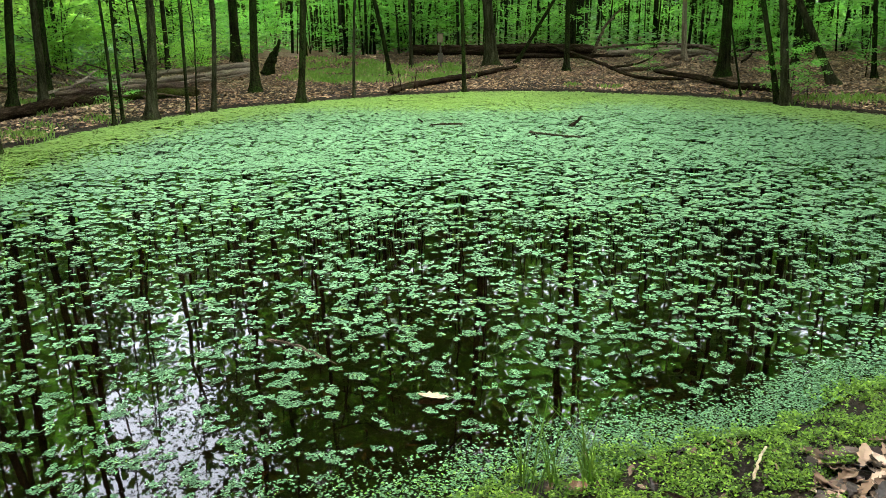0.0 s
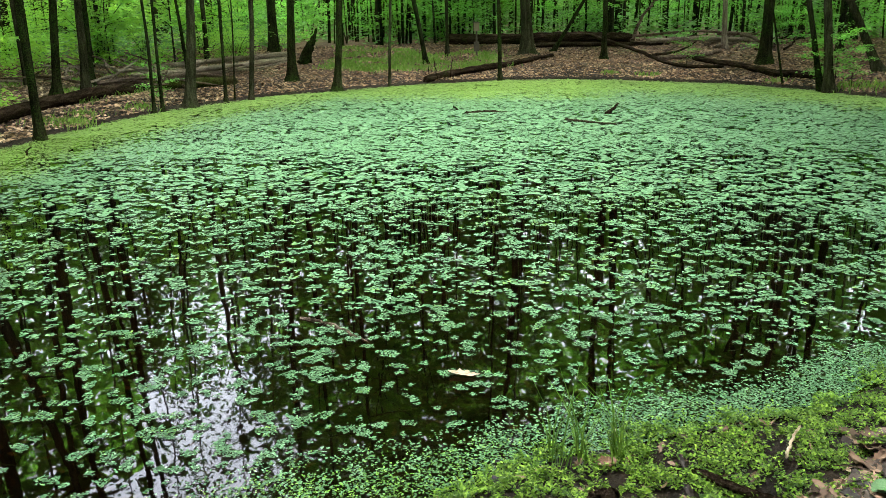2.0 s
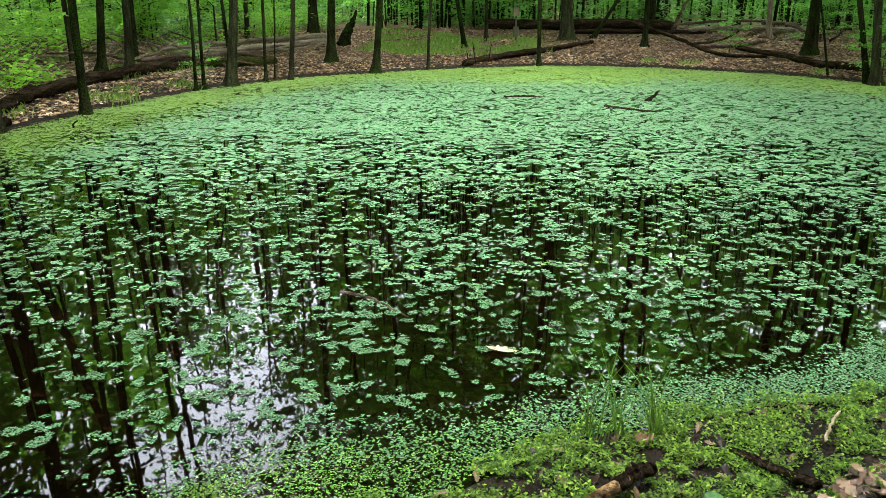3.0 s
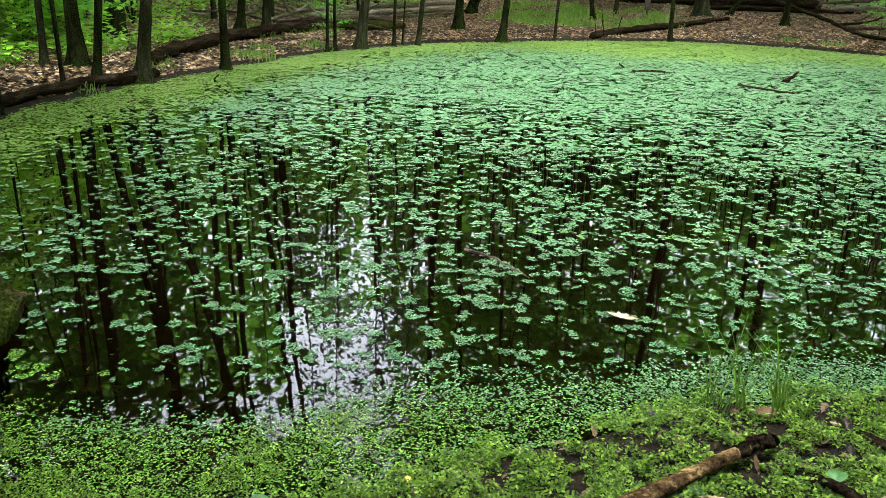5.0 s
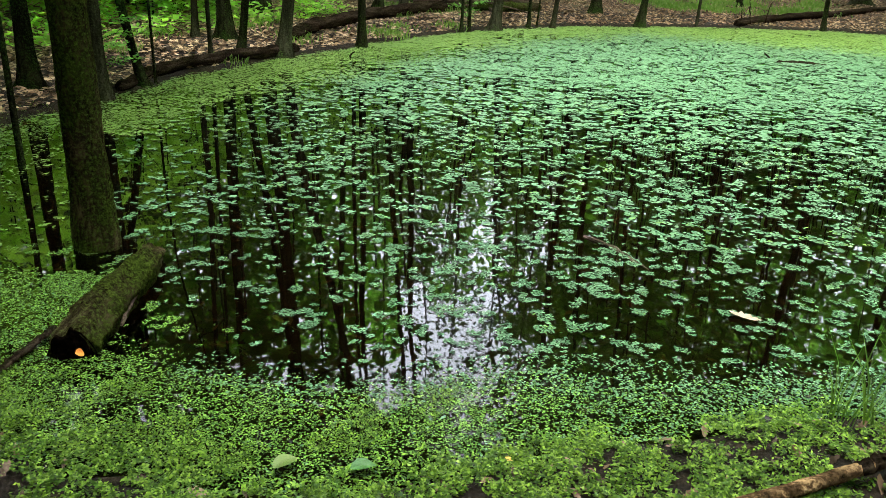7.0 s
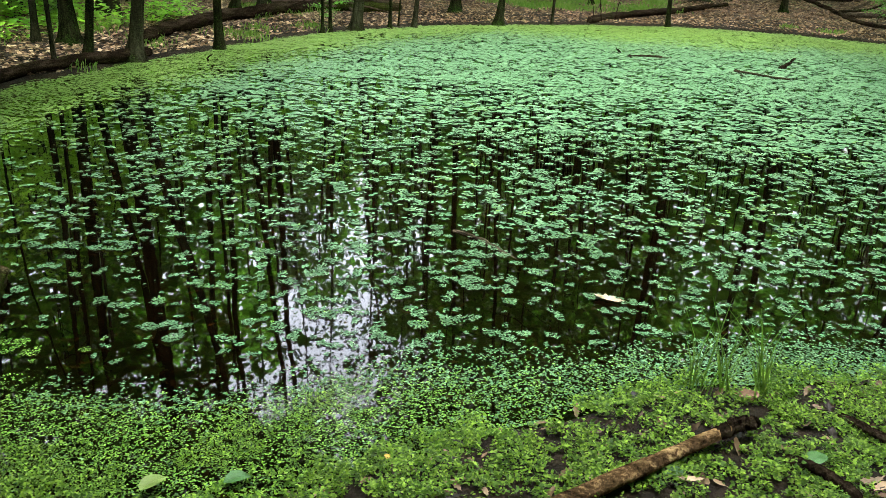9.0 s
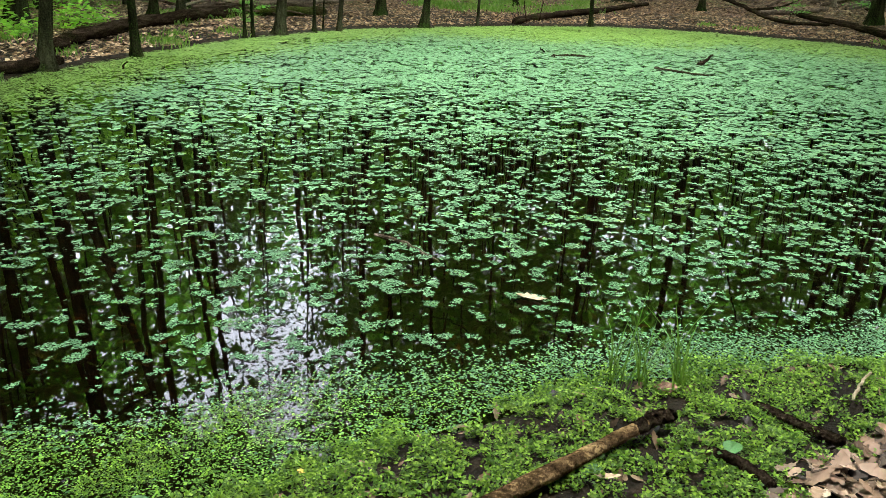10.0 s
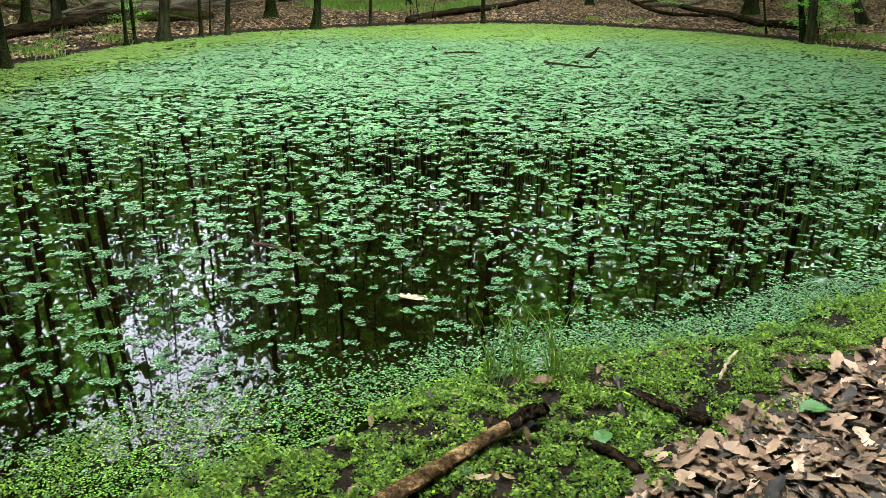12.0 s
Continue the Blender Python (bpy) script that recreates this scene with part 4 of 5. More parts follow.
log("black wet broken end of a rotting branch", [(0.39, 2.43, 0.06), (0.45, 2.49, 0.066), (0.51, 2.55, 0.066)], 0.024, 0.021, LOG_DARK, "broken_branch", sides=9, rough=0.16, seed=45, category="branch")
log("dark wet stick half buried in the leaf litter", [(0.6, 2.39, 0.03), (0.68, 2.31, 0.035), (0.77, 2.2, 0.03)], 0.016, 0.02, LOG_DARK, "stick", sides=8, rough=0.15, seed=46, category="stick")
log("dark wet stick lying among green sprouts", [(0.84, 2.78, 0.03), (0.95, 2.65, 0.035), (1.06, 2.54, 0.03)], 0.014, 0.02, LOG_DARK, "stick", sides=8, rough=0.15, seed=47, category="stick")
log("dark waterlogged stick along the bank's edge", [(1.03, 3.22, 0.006), (1.28, 3.26, 0.012), (1.54, 3.27, 0.002)], 0.012, 0.008, LOG_DARK, "stick", sides=8, rough=0.3, seed=48, category="stick")
log("pale peeled stick lying on the green bank", [(1.16, 2.8, 0.06), (1.22, 2.9, 0.075), (1.29, 3.02, 0.065)], 0.006, 0.0045, PEELED, "stick", sides=7, seed=49, category="stick")
log("sunken brown stick just under the water", [(-0.95, 4.45, 0.0), (-0.72, 4.3, 0.004), (-0.5, 4.08, -0.01)], 0.014, 0.01, DEADWOOD, "stick", sides=7, seed=50, category="stick")
# dead branch breaking the surface in the middle of the pond
log("dark dead branch breaking the pond's green surface", [(2.08, 13.5, -0.02), (2.18, 13.55, 0.05), (2.3, 13.6, 0.17)], 0.045, 0.012, LOG_DARK, "dead_branch", sides=8, seed=51, category="branch")
log("half-sunken dark branch lying in the duckweed", [(1.35, 12.75, 0.02), (1.7, 12.4, 0.012), (2.05, 12.15, 0.015)], 0.022, 0.016, LOG_DARK, "dead_branch", sides=8, seed=52, category="branch")
log("low dark hump of a sunken log in the duckweed", [(-0.25, 13.85, -0.01), (0.1, 13.9, 0.012), (0.5, 13.95, -0.012)], 0.03, 0.026, LOG_DARK, "sunken_log", sides=9, rough=0.3, seed=53, category="log")
log("small black stub poking through the duckweed", [(-0.36, 14.3, -0.02), (-0.38, 14.3, 0.03), (-0.45, 14.32, 0.075)], 0.02, 0.01, LOG_DARK, "dead_branch", sides=7, seed=54, category="branch")
log("small black stub near the west edge of the pond", [(-5.72, 10.1, -0.02), (-5.74, 10.1, 0.05), (-5.68, 10.12, 0.11)], 0.014, 0.008, LOG_DARK, "dead_branch", sides=7, seed=55, category="branch")


# ---- shrubs of the understory ----
def build_shrub(seed, height, width, leaves, skin=None):
    rng = np.random.default_rng(seed)
    shrub = thing("shrub", "bright green leafy understory shrub in the woods", "shrub", "understory shrubs")
    q = []
    for k in range(6):
        a = k * 1.05 + rng.uniform(-0.3, 0.3)
        end = np.array([math.cos(a) * width * rng.uniform(0.3, 0.9), math.sin(a) * width * rng.uniform(0.3, 0.9), height * rng.uniform(0.6, 1.0)])
        path = spline([np.zeros(3), end * [0.35, 0.35, 0.55], end], 7)
        part("stem", tubes("stem", [tube_arrays(path, np.linspace(0.016, 0.005, 7), 5, 0.05, seed + k)]), BARK_GREY, shrub)
        for j in range(5):
            c = path[rng.integers(2, 7)] + rng.normal(0, 1, 3) * np.array([0.35 * width, 0.35 * width, 0.12 * height])
            m = leaves // 30
            pts = c + rng.normal(0, 1, (m, 3)) * np.array([0.26, 0.26, 0.05])
            q.append(leaf_quads(pts, rng.uniform(0.10, 0.19, m), rng, 0.3, 0.2))
    q = np.concatenate(q)
    q[:, :, 2] = np.maximum(q[:, :, 2], 0.12)
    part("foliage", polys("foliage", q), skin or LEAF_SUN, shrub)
    return shrub


SHRUBS = [build_shrub(700 + i, h, w, n) for i, (h, w, n) in enumerate(((1.6, 1.2, 720), (2.3, 1.5, 900), (3.0, 1.6, 1020)))]
WEST_SHRUBS = [build_shrub(720 + i, h, w, n, LEAF_WEST_LIT) for i, (h, w, n) in enumerate(((1.5, 1.2, 720), (2.2, 1.5, 900), (2.9, 1.6, 1020)))]
for ob, x, y in zip(WEST_SHRUBS, (-12.0, -10.9, -13.5), (8.5, 23.5, 17.0)):
    ob.location = (x, y, gz(x, y) - 0.02)
count, tries = 0, 0
while count < 165 and tries < 9000:
    tries += 1
    az, d = wood.uniform(-80, 45), 10 + 48 * wood.random() ** 0.8
    x, y = d * math.sin(radians(az)), d * math.cos(radians(az))
    s = float(shore(x, y)[0])
    thin = 0.7 if x > 2 else 1.0
    if s < (2.8 if az < -28 else 4.5 if az < -20 else 9.5 if x < 2 else 11) or wood.random() > thin or (-10.4 < x < -5 and 11.5 < y < 21.5):
        continue
    count += 1
    m = pose(x, y, gz(x, y) - 0.02, 0, 0, wood.uniform(0, 360)) @ Matrix.Scale(wood.uniform(0.75, 1.3), 4)
    if count <= 3:
        SHRUBS[count - 1].matrix_basis = m
    else:
        copy_thing((WEST_SHRUBS if az < -17 else SHRUBS)[wood.randrange(3)], m)

# the thicket close behind the west bank
count = 0
while count < 46:
    x, y = wood.uniform(-18, -8.6), wood.uniform(0.5, 12.5)
    s = float(shore(x, y)[0])
    if s < 2.6 or (x > -9.6 and y > 8):
        continue
    count += 1
    m = pose(x, y, gz(x, y) - 0.02, 0, 0, wood.uniform(0, 360)) @ Matrix.Scale(wood.uniform(0.6, 1.1), 4)
    copy_thing(WEST_SHRUBS[wood.randrange(3)] if count % 3 else WEST_SAPLINGS[wood.randrange(3)], m)

count = 0
while count < 66:
    x, y = (wood.uniform(-17, -8.4), wood.uniform(1, 13)) if count < 42 else (wood.uniform(-15, -6), wood.uniform(21, 28))
    if float(shore(x, y)[0]) < 2.0 or (x > -9.3 and 8 < y < 13):
        continue
    count += 1
    copy_thing(WEST_SHRUBS[wood.randrange(3)], pose(x, y, gz(x, y) - 0.1, 0, 0, wood.uniform(0, 360)) @ Matrix.Scale(wood.uniform(0.32, 0.55), 4))

# the thicket behind the east end of the far bank
count = 0
while count < 36:
    x, y = wood.uniform(8.5, 22), wood.uniform(21, 38)
    if float(shore(x, y)[0]) < 7.5:
        continue
    count += 1
    copy_thing(SHRUBS[wood.randrange(3)] if count % 3 else SAPLINGS[wood.randrange(4)], pose(x, y, gz(x, y) - 0.08, 0, 0, wood.uniform(0, 360)) @ Matrix.Scale(wood.uniform(0.45, 0.9), 4))

# leafy saplings that lean out over the pond's edge
for x, y, s in ((6.9, 16.4, 0.6), (6.75, 16.75, 0.55), (7.27, 16.5, 0.42), (9.9, 19.5, 0.7), (5.3, 21.6, 0.45), (7.3, 21.6, 0.7), (2.9, 29.5, 0.8), (-6.0, 15.2, 0.4), (-6.5, 6.4, 0.42), (8.6, 22.0, 0.6)):
    copy_thing(SAPLINGS[0], pose(x, y, gz(x, y) - 0.02, 0, 0, 70 * x) @ Matrix.Scale(s, 4))


# low green growth on the woodland floor behind the west bank
n = 46000
cx, cy = rng.uniform(-22, -8.0, 600), rng.uniform(1, 24, 600)
which = rng.integers(0, 600, n)
x, y = cx[which] + rng.normal(0, 0.32, n), cy[which] + rng.normal(0, 0.32, n)
s = shore(x, y)
ok = (s > 1.9) & ~((x > -10.2) & (y > 14.5) & (y < 21.5))
x, y = x[ok], y[ok]
c = np.stack([x, y, ground_z(x, y) + 0.06 + 0.75 * rng.random(len(x)) ** 1.4 * np.clip((shore(x, y) - 1.4) / 2.5, 0.2, 1)], 1)
ob = part("undergrowth", polys("undergrowth", leaf_quads(c, rng.uniform(0.08, 0.17, len(x)), rng, 0.3, 0.2)), LEAF_LOW_LIT)
tagged(ob, "low green herbs and seedlings under the trees, coloured as sunlit", "undergrowth", kind="stuff")


# ferny growth on the floor of the woods beyond the far bank
n = 60000
az, d = np.radians(rng.uniform(-46, 46, n)), 27 + 40 * rng.random(n) ** 1.3
x, y = d * np.sin(az), d * np.cos(az)
ok = (shore(x, y) > 9.0 + 1.5 * vnoise(x * 0.4, y * 0.4, 91)) & (fbm(x * 0.35, y * 0.35, 92) > 0.36)
x, y, d = x[ok], y[ok], d[ok]
c = np.stack([x, y, ground_z(x, y) + 0.08 + rng.random(len(x)) ** 1.5 * np.interp(d, [27, 40], [0.5, 1.3])], 1)
ob = part("undergrowth", polys("undergrowth", leaf_quads(c, rng.uniform(0.14, 0.34, len(x)), rng, 0.35, 0.15)), LEAF_FAR)
tagged(ob, "low dark green growth beyond the far bank", "undergrowth", kind="stuff")


# ---- leaf litter ----
def near_litter(x, y):
    """The bare, leaf-strewn patch of the near bank."""
    return x - np.interp(y, [0.5, 1.8, 2.14, 2.35, 2.46, 2.56, 2.73, 3.02, 3.12, 3.3, 3.8], [0.5, 0.62, 0.75, 0.9, 1.07, 1.16, 1.36, 1.5, 1.75, 2.3, 3.2])


def oak_leaf(name, seed):
    """A dry, curled, lobed leaf, 1 long, lying along x."""
    rng = np.random.default_rng(seed)
    half = [(-0.5, 0.01), (-0.34, 0.05), (-0.28, 0.15), (-0.16, 0.13), (-0.06, 0.25), (0.06, 0.18), (0.18, 0.25), (0.27, 0.17), (0.4, 0.14)]
    mid = [(-0.5, 0), (-0.34, 0), (-0.28, 0), (-0.16, 0), (-0.06, 0), (0.06, 0), (0.18, 0), (0.27, 0), (0.38, 0), (0.5, 0.0)]
    cup, roll, twist = rng.uniform(0.3, 1.4), rng.uniform(-0.35, 0.45), rng.uniform(-0.5, 0.5)

    def bend(x, y):
        return (x, y * (1 - 0.25 * abs(cup)), cup * y * y + roll * x * x + twist * x * y + rng.normal(0, 0.008))
    vs = [bend(*p) for p in mid]
    up = [bend(x + rng.normal(0, 0.015), y * rng.uniform(0.8, 1.15)) for x, y in half]
    dn = [bend(x + rng.normal(0, 0.015), -y * rng.uniform(0.8, 1.15)) for x, y in half]
    verts = vs + up + dn
    low = min(v[2] for v in verts)
    verts = [(x, y, z - low) for x, y, z in verts]
    faces = []
    for i in range(8):
        faces.append((i, i + 1, 11 + i, 10 + i))
        faces.append((i + 1, i, 19 + i, 20 + i))
    faces += [(8, 9, 18), (9, 8, 27)]
    me = bpy.data.meshes.new(name)
    me.from_pydata(verts, [], faces)
    me.update()
    return me


def dry_leaf_material():
    m, n, l, b = material("dry_oak_leaf")
    info = n.new("ShaderNodeObjectInfo")
    r = ramp(n, [(0.0, (0.010, 0.007, 0.005)), (0.25, (0.05, 0.033, 0.02)), (0.5, (0.2, 0.14, 0.09)), (0.88, (0.45, 0.345, 0.245)), (1.0, (0.13, 0.075, 0.045))])
    l.new(info.outputs["Random"], r.inputs[0])
    t = noise_node(n, l, 5, 6, 0.7)
    c = mix_colour(n, l, 0.5, r.outputs[0], t.outputs[0], "OVERLAY")
    l.new(c, b.inputs["Base Color"])
    b.inputs["Roughness"].default_value = 0.6
    bump_on(n, l, b, t.outputs[0], 0.5, 0.05)
    return m


DRY = dry_leaf_material()
OAK = [oak_leaf("leaf", 60 + i) for i in range(8)]
litter = thing("leaf_litter", "dry brown and tan oak leaves strewn on the bank", "leaf litter")
lr = random.Random(21)
done = 0
while done < 300:
    x, y = lr.uniform(0.6, 2.7), lr.uniform(1.9, 3.3)
    f = float(near_litter(x, y))
    if f < -0.08 or lr.random() > 0.25 + 2.5 * max(f, 0) or float(shore(x, y)[0]) < 0.08 or f > 1.3:
        continue
    done += 1
    ob = part("leaf", OAK[lr.randrange(8)], DRY, litter)
    ob.matrix_basis = pose(x, y, gz(x, y) + 0.008 + 0.02 * lr.random() * min(1, max(f, 0) * 4), lr.uniform(-22, 22), lr.uniform(-22, 22), lr.uniform(0, 360)) @ Matrix.Scale(lr.uniform(0.07, 0.135), 4)

rng = np.random.default_rng(31)


def litter_leaves(n, x0, x1, y0, y1, keep, size):
    x, y = rng.uniform(x0, x1, n), rng.uniform(y0, y1, n)
    ok = keep(x, y)
    x, y = x[ok], y[ok]
    c = np.stack([x, y, ground_z(x, y) + rng.uniform(0.012, 0.03, len(x))], 1)
    return leaf_quads(c, rng.uniform(*size, len(x)), rng, 0.28, 0, 0.75)


far_bank = litter_leaves(340000, -13, 13, 4, 32, lambda x, y: (shore(x, y) > 0.12) & (shore(x, y) < 11) & (rng.random(len(x)) < 0.35 + 0.9 * fbm(x * 0.5, y * 0.5, 61)) & ((y > 8) | (x < -4)), (0.04, 0.1))


def joined_oaks(name, n, box, keep, size, tilt, lift):
    """Many lobed leaves in one mesh, strewn where keep() allows."""
    r = np.random.default_rng(n)
    x, y = r.uniform(box[0], box[1], n), r.uniform(box[2], box[3], n)
    ok = keep(x, y)
    x, y = x[ok], y[ok]
    z = ground_z(x, y)
    kinds = []
    for m in OAK:
        co = np.empty(len(m.vertices) * 3)
        m.vertices.foreach_get("co", co)
        kinds.append((co.reshape(-1, 3), [tuple(p.vertices) for p in m.polygons]))
    vs, fs, base = [], [], 0
    for i in range(len(x)):
        co, faces = kinds[r.integers(0, len(kinds))]
        m = np.array(pose(x[i], y[i], z[i] + r.uniform(*lift), r.normal(0, tilt), r.normal(0, tilt), r.uniform(0, 360)) @ Matrix.Scale(r.uniform(*size), 4))
        vs.append(co @ m[:3, :3].T + m[:3, 3])
        fs += [tuple(k + base for k in f) for f in faces]
        base += len(co)
    me = bpy.data.meshes.new(name)
    me.from_pydata(np.concatenate(vs).tolist(), [], fs)
    me.update()
    return me


west = (far_bank[:, 0, 0] < -5) & (far_bank[:, 0, 1] < 17)
ob = part("fallen_leaves", polys("fallen_leaves", far_bank[west]), LITTER_WEST_LIT)
tagged(ob, "tan fallen leaves covering the west bank, paler as if sunlit", "leaf litter", kind="stuff")
ob = part("fallen_leaves", polys("fallen_leaves", far_bank[~west]), LITTER)
tagged(ob, "brown and tan fallen leaves covering the pond's banks", "leaf litter", kind="stuff")
ob = part("fallen_leaves", joined_oaks("fallen_leaves", 5200, (0.5, 3.2, 1.5, 3.9), lambda x, y: (near_litter(x, y) > -0.02) & (shore(x, y) > 0.06), (0.06, 0.135), 16, (0.004, 0.035)), SHORE_LITTER)
tagged(ob, "dry crumpled brown oak leaves on the near bank", "leaf litter", kind="stuff")
ob = part("leaf_bits", joined_oaks("leaf_bits", 1000, (-2.6, 1.6, 1.0, 3.2), lambda x, y: (shore(x, y) > 0.0) & (near_litter(x, y) < 0.15), (0.025, 0.08), 25, (0.002, 0.02)), SHORE_LITTER)
tagged(ob, "small brown scraps of dead leaves on mud", "leaf litter", kind="stuff")
near_bank = litter_leaves(60000, -13, 14, -9, 9, lambda x, y: ((y < 8.2) & (x > -4.2)) & (shore(x, y) > 1.0 + 0.6 * fbm(x, y, 64)) & ((near_litter(x, y) < 0.05) | (x > 3.0) | (y < 1.7)), (0.07, 0.15))
ob = part("fallen_leaves", polys("fallen_leaves", near_bank), SHORE_LITTER)
tagged(ob, "brown fallen leaves under the trees of the near bank", "leaf litter", kind="stuff")
# sunken leaves on the bed
ob = part("sunken_leaves", joined_oaks("sunken_leaves", 1500, (-5, 4, 1.6, 8), lambda x, y: shore(x, y) < -0.1, (0.05, 0.11), 8, (0.004, 0.02)), SUNKEN)
tagged(ob, "dark rusty dead leaves sunken on the pond's bed", "leaf litter", kind="stuff")

# ---- sprouts and mixed duckweed on the near bank ----
n = 900000
x, y = rng.uniform(-3.4, 2.8, n), rng.uniform(1.0, 4.6, n)
x[:150000], y[:150000] = rng.uniform(-6.4, 4.4, 150000), rng.uniform(-0.6, 5.4, 150000)
s = shore(x, y)
patchy = 0.65 * uniform_noise(x / 0.11, y / 0.11, 71) + 0.7 * np.abs(fbm(x / 0.03, y / 0.03, 72, 2) - 0.5) * 2
dens = np.where(s > 0, np.interp(s, [0, 0.35, 0.9, 1.3, 1.9], [0.7, 0.68, 0.62, 0.42, 0.0]), np.interp(s, [-0.6, -0.35, 0], [0.0, 0.3, 0.7]))
dens = dens - 0.32 * smooth(0.46, 0.66, fbm(x / 0.08, y / 0.055, 77)) * smooth(-0.15, 0.05, s)
bare = off_bank(x, y, s)
dens = np.where((bare < s - 0.05) & (s < -0.03), dens * smooth(-0.14, -0.03, s), dens)
dens = dens * smooth(0.22, 0.0, near_litter(x, y) + 0.2 * (fbm(x * 4, y * 4, 73) - 0.5))
ok = (patchy < dens) & (s > -0.6) & (s < 1.9)
x, y = x[ok], y[ok]
c = np.stack([x, y, np.maximum(ground_z(x, y), 0.004) + rng.uniform(0.003, 0.022, len(x)) + 0.045 * rng.random(len(x)) ** 2 * (shore(x, y) > -0.1) * uniform_noise(x / 0.1, y / 0.1, 75)], 1)
ob = part("sprouts", polys("sprouts", leaf_quads(c, rng.uniform(0.006, 0.017, len(x)) * np.where(shore(x, y) > -0.1, 1.1, 0.75), rng, 0.55, 0.1, 0.62)), SPROUT)
tagged(ob, "yellow-green sprouts and stranded duckweed on the muddy bank", "sprouts", kind="stuff")


# ---- grass ----
def blades(tufts, per, height, spread, rng):
    out = []
    for x, y, k in tufts:
        n = int(per * k)
        bx, by = x + rng.normal(0, spread * k, n), y + rng.normal(0, spread * k, n)
        bz = ground_z(bx, by)
        h = height * rng.uniform(0.5, 1.2, n) * min(1.3, 0.6 + 0.4 * k)
        a = rng.uniform(0, 6.28, n)
        lean = h * rng.uniform(0.2, 0.8, n)
        w = 0.003 + 0.004 * rng.random(n)
        p0 = np.stack([bx - w * np.sin(a), by + w * np.cos(a), bz], 1)
        p1 = np.stack([bx + w * np.sin(a), by - w * np.cos(a), bz], 1)
        p2 = np.stack([bx + lean * np.cos(a) * 0.45, by + lean * np.sin(a) * 0.45, bz + h * 0.75], 1)
        p3 = np.stack([bx + lean * np.cos(a), by + lean * np.sin(a), bz + h * 0.95], 1)
        out.append(np.stack([p0, p1, p3, p2], 1))
    return np.concatenate(out)


gr = random.Random(8)
tufts = [(-6.53, 12.55, 0.9), (-6.35, 12.75, 0.6), (-6.1, 14.6, 0.7), (-8.15, 16.65, 0.8), (-6.7, 13.6, 0.6), (7.74, 15.95, 1.2), (7.3, 16.3, 1.0), (8.2, 15.6, 1.1), (8.7, 15.2, 1.0), (6.3, 17.9, 0.5), (4.0, 20.0, 0.6), (3.2, 20.6, 0.5), (-7.2, 10.9, 0.7), (-6.7, 8.6, 0.5)]
tufts += [(gr.uniform(-4.3, 0.4), gr.uniform(21.6, 27), gr.uniform(0.6, 1.3)) for k in range(46)]
tufts += [(gr.uniform(-10, -6.9), gr.uniform(8, 20), gr.uniform(0.4, 0.8)) for k in range(25)]
ob = part("grass", polys("grass", blades(tufts, 150, 0.13, 0.24, rng)), GRASS)
tagged(ob, "light green tufts of grass on the far bank", "grass", kind="stuff")

# grass clump at the water's near edge
clump = thing("grass_clump", "thin green grass clump growing at the muddy edge", "grass", at=(0.52, 2.9, gz(0.52, 2.9)))
blade_meshes = []
for k in range(4):
    h = (0.2, 0.28, 0.36, 0.14)[k]
    path = spline([(0, 0, -0.02), (0.01, 0, 0.5 * h), (0.05 + 0.03 * k, 0, h)], 7)
    w = np.array([0.0026, 0.0032, 0.0032, 0.003, 0.0024, 0.0014, 0.0005])
    left, right = path + np.outer(w, [0.15, 1, 0]), path - np.outer(w, [-0.15, 1, 0])
    me = bpy.data.meshes.new("blade")
    me.from_pydata(np.vstack([left, path + [0.0015, 0, 0], right]).tolist(), [], [(i, i + 1, 8 + i, 7 + i) for i in range(6)] + [(7 + i, 8 + i, 15 + i, 14 + i) for i in range(6)])
    blade_meshes.append(me)
for k in range(46):
    ob = part("blade", blade_meshes[k % 4], GRASS_DARK, clump)
    side_ = (-0.15, -0.06, 0.08, 0.08)[(k // 4) % 4]
    ob.matrix_basis = pose(side_ + gr.gauss(0, 0.022), gr.gauss(0, 0.025), 0, gr.uniform(-14, 14), gr.uniform(-14, 14), gr.uniform(0, 360))


# ---- single leaves ----
def plain(name, a, b_, rough=0.5, scale=20):
    m, n, l, b = material(name)
    t = noise_node(n, l, scale, 5)
    r = ramp(n, [(0.3, a), (0.7, b_)])
    l.new(t.outputs[0], r.inputs[0])
    l.new(r.outputs[0], b.inputs["Base Color"])
    b.inputs["Roughness"].default_value = rough
    bump_on(n, l, b, t.outputs[0], 0.3, 0.02)
    return m


TAN = plain("tan_leaf", (0.2, 0.135, 0.078), (0.33, 0.24, 0.15))
ORANGE = plain("orange_leaf", (0.45, 0.13, 0.02), (0.65, 0.27, 0.04))
BROWN = plain("brown_leaf", (0.06, 0.027, 0.009), (0.16, 0.075, 0.024))
YELLOW = plain("yellow_leaf", (0.5, 0.26, 0.02), (0.6, 0.4, 0.05))
FRESH = plain("fresh_leaf", (0.016, 0.07, 0.010), (0.035, 0.12, 0.018))
YELLOWING = plain("yellowing_leaf", (0.06, 0.10, 0.012), (0.10, 0.15, 0.02))
OLIVE = plain("olive_leaf", (0.04, 0.05, 0.012), (0.075, 0.085, 0.02))


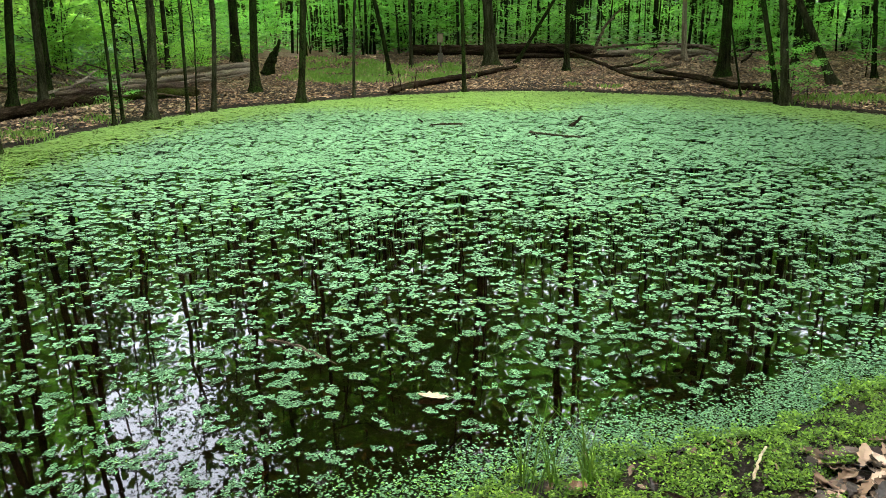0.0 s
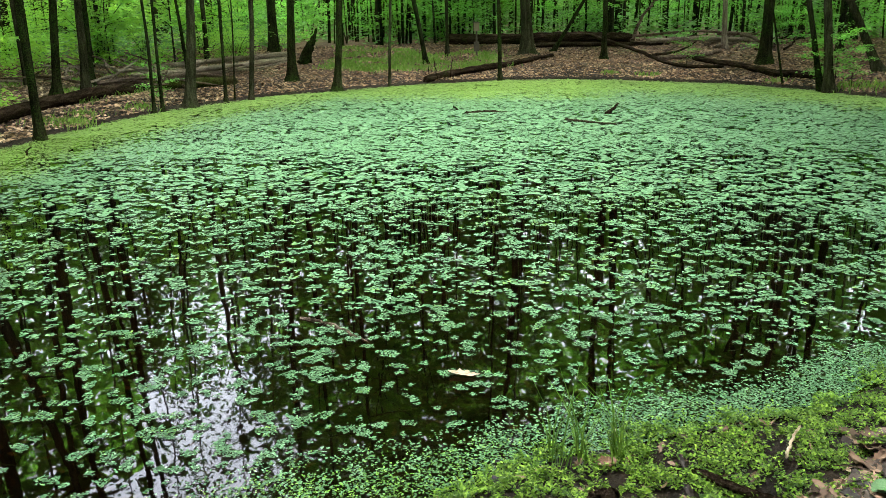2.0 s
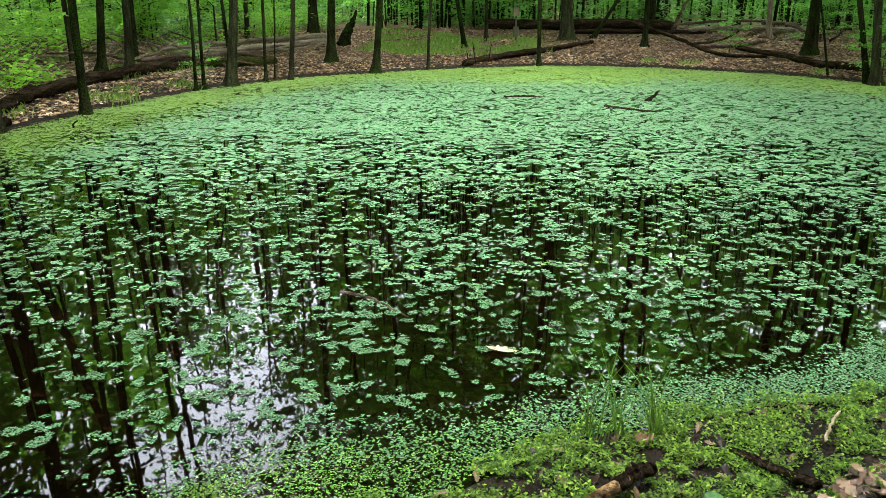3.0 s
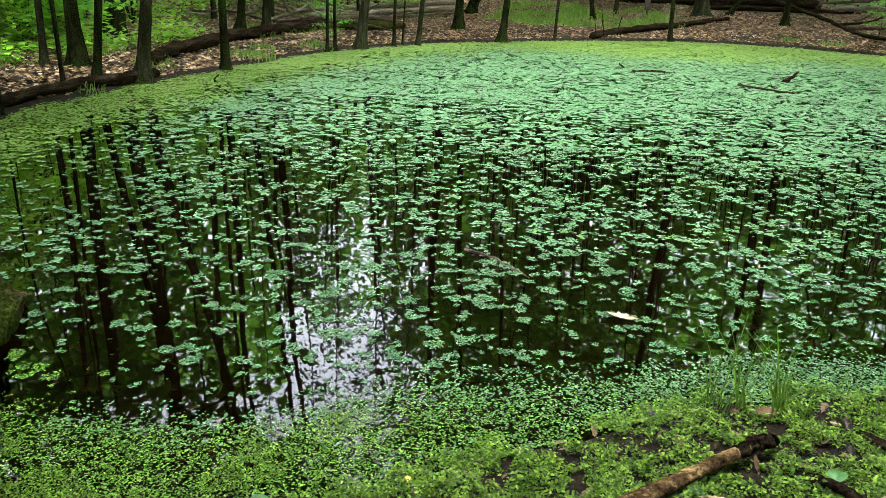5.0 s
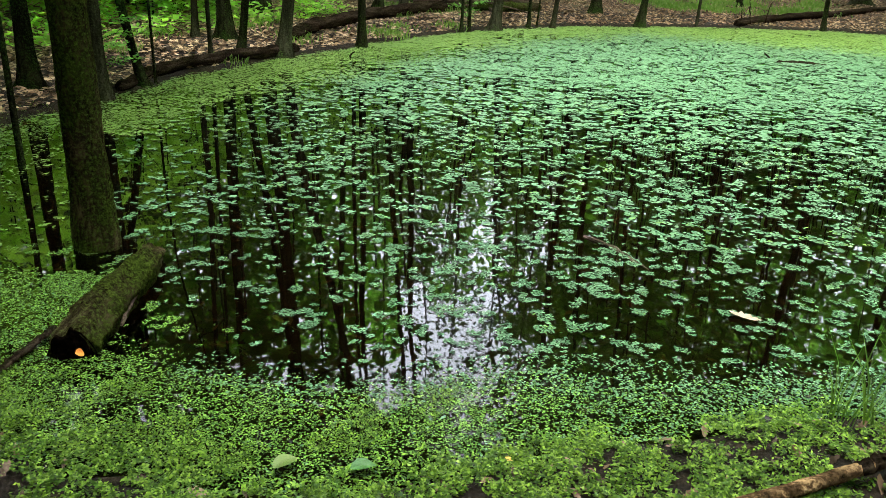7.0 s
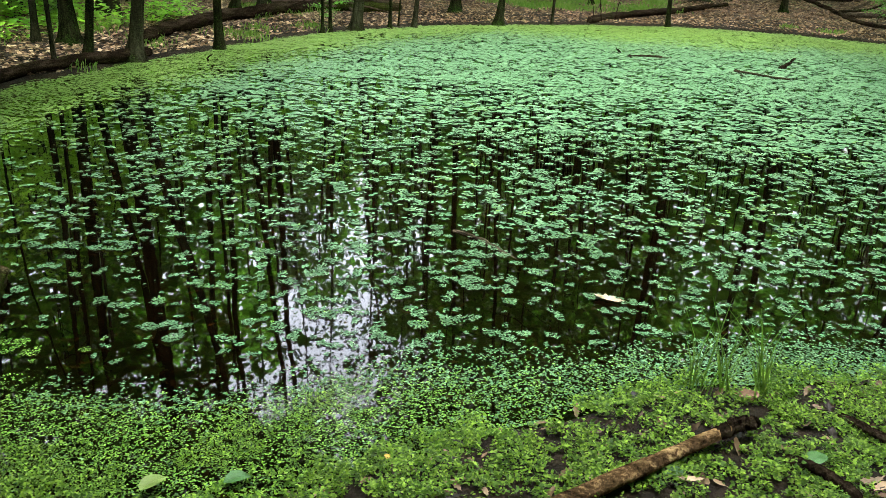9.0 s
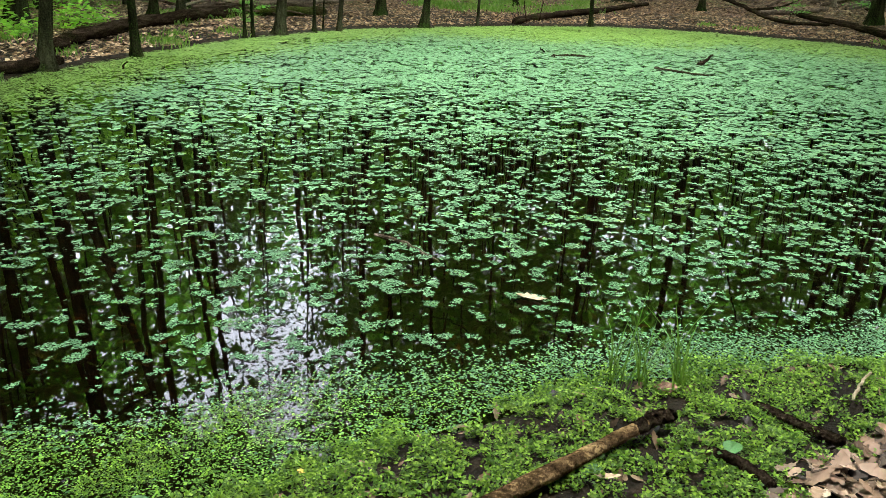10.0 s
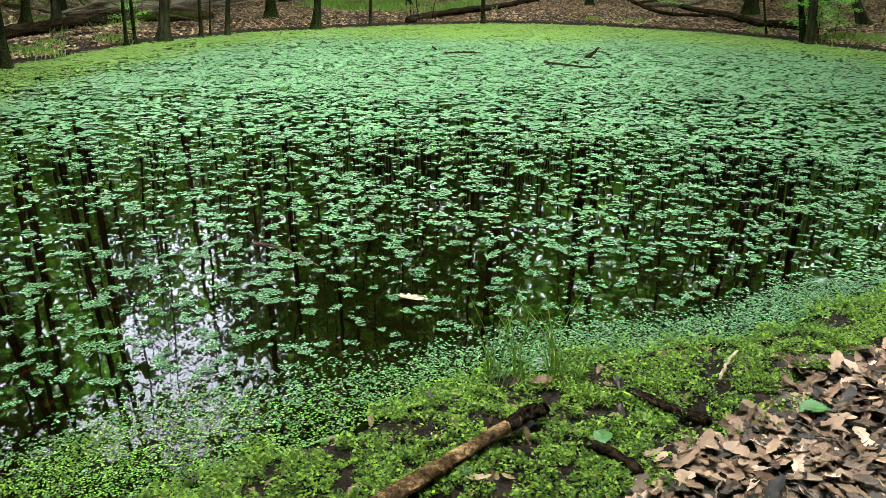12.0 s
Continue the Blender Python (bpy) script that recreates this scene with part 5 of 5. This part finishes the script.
def broad_leaf(name, wide=0.34):
    u = np.linspace(0, 1, 9)
    w = wide * np.sin(np.pi * u ** 0.8) ** 0.8
    mid = np.stack([u - 0.5, 0 * u, 0.10 * np.sin(3 * u) + 0 * u], 1)
    a = mid + np.stack([0 * u, w, 0.25 * w], 1)
    b_ = mid + np.stack([0 * u, -w, 0.25 * w], 1)
    me = bpy.data.meshes.new(name)
    me.from_pydata(np.vstack([a, mid, b_]).tolist(), [], [(i, 9 + i, 10 + i, i + 1) for i in range(8)] + [(9 + i, 18 + i, 19 + i, 10 + i) for i in range(8)])
    me.update()
    return me


def single_leaf(label, data, skin, x, y, z, size, rz, rx=0, ry=0):
    ob = part("fallen_leaf", data.copy(), None)
    ob.data.materials.clear()
    ob.data.materials.append(skin)
    ob.matrix_basis = pose(x, y, z, rx, ry, rz) @ Matrix.Scale(size, 4)
    return tagged(ob, label, "leaf")


BROAD = broad_leaf("broad_leaf")
single_leaf("pale tan oak leaf floating on the pond", OAK[2], TAN, 0.0, 3.7, 0.008, 0.16, 168)
single_leaf("bright orange dead leaf on the log's end", BROAD, ORANGE, -2.345, 2.03, 0.055, 0.052, 100, 55, 25)
single_leaf("yellow fallen leaf on the green mat", BROAD, YELLOW, -0.63, 2.16, 0.02, 0.035, 20)
single_leaf("yellow fallen leaf on the green mat", BROAD, YELLOW, -0.46, 2.08, 0.03, 0.032, 80)
single_leaf("fresh green broad leaf lying on the mat", BROAD, FRESH, -1.03, 1.91, 0.03, 0.085, 35)
single_leaf("yellowing green broad leaf lying on the mat", BROAD, YELLOWING, -1.26, 1.82, 0.03, 0.09, 60)
single_leaf("fresh green broad leaf on dry oak leaves", BROAD, FRESH, 1.42, 2.6, gz(1.42, 2.6) + 0.04, 0.115, 5)
single_leaf("fresh green broad leaf on the muddy bank", BROAD, FRESH, 0.69, 2.4, gz(0.69, 2.4) + 0.03, 0.085, 60)
single_leaf("dark green leaf beside the broken branch", BROAD, FRESH, 0.26, 2.22, gz(0.26, 2.22) + 0.02, 0.07, 200)
single_leaf("curled brown dead leaf among grass blades", OAK[5], BROWN, 0.53, 2.83, gz(0.53, 2.83) + 0.035, 0.095, 10, 40)
single_leaf("small tan leaf standing in the grass clump", OAK[1], TAN, 0.585, 2.95, gz(0.585, 2.95) + 0.1, 0.07, 90, 70)
single_leaf("tan fallen leaf beside the broken branch", OAK[3], TAN, 0.3, 2.18, gz(0.3, 2.18) + 0.03, 0.08, 10)
single_leaf("olive floating lily-like leaf in brown water", BROAD, OLIVE, -1.92, 2.77, -0.03, 0.13, 160)

# ---- marker post with a box on the far bank ----
pz = gz(-0.12, 24.64)
post = thing("marker_post", "grey wooden post with a pale box on top", "post", at=(-0.12, 24.64, pz))


def box_mesh(name, sx, sy, sz, bevel=0.01):
    bm = bmesh.new()
    bmesh.ops.create_cube(bm, size=1, matrix=Matrix.Diagonal((sx, sy, sz, 1)))
    bmesh.ops.bevel(bm, geom=bm.edges[:], offset=bevel, segments=1, affect="EDGES")
    me = bpy.data.meshes.new(name)
    bm.to_mesh(me)
    bm.free()
    return me


PLANK = plain("weathered_plank", (0.05, 0.04, 0.03), (0.09, 0.075, 0.055), 0.8, 12)
PLANK_PALE = plain("pale_plank", (0.16, 0.13, 0.085), (0.24, 0.2, 0.13), 0.8, 12)
part("pole", box_mesh("pole", 0.05, 0.05, 1.0), PLANK, post).location = (0, 0, 0.44)
part("panel", box_mesh("panel", 0.16, 0.03, 0.28), PLANK, post).location = (0, -0.045, 0.36)
part("box", box_mesh("box", 0.17, 0.15, 0.24), PLANK_PALE, post, "pale weathered wooden box").location = (0, 0, 0.92)
part("roof", box_mesh("roof", 0.22, 0.2, 0.02, 0.004), PLANK, post).location = (0, 0, 1.052)

# twigs strewn on the near litter
tw = random.Random(33)
for k in range(26):
    x, y = tw.uniform(0.75, 1.9), tw.uniform(1.95, 3.0)
    if float(near_litter(x, y)) < -0.05:
        continue
    a, ln = tw.uniform(0, 6.28), tw.uniform(0.05, 0.16)
    ob = log("thin broken twig lying on dry oak leaves", [(x, y, 0.04), (x + 0.5 * ln * math.cos(a), y + 0.5 * ln * math.sin(a), 0.045), (x + ln * math.cos(a + 0.15), y + ln * math.sin(a + 0.15), 0.04)], 0.0035, 0.002, DEADWOOD if k % 3 else LOG_PALE, "twig", sides=6, seed=300 + k, category="twig")
    tagged(ob, group="twigs on the litter")

# dead twigs standing at the far edge
for k, (x, y, h, a) in enumerate(((-1.02, 19.95, 0.55, -0.25), (-0.72, 20.1, 0.5, 0.05), (-1.18, 19.9, 0.35, -0.35))):
    z0 = gz(x, y) - 0.03
    ob = log("bare black twig standing upright at the edge", [(x, y, -0.02), (x + a * 0.4 * h, y, 0.5 * h), (x + a * h + 0.05, y, h)], 0.018, 0.008, LOG_DARK, "dead_branch", sides=6, seed=80 + k, category="branch")
    tagged(ob, group="standing dead twigs")
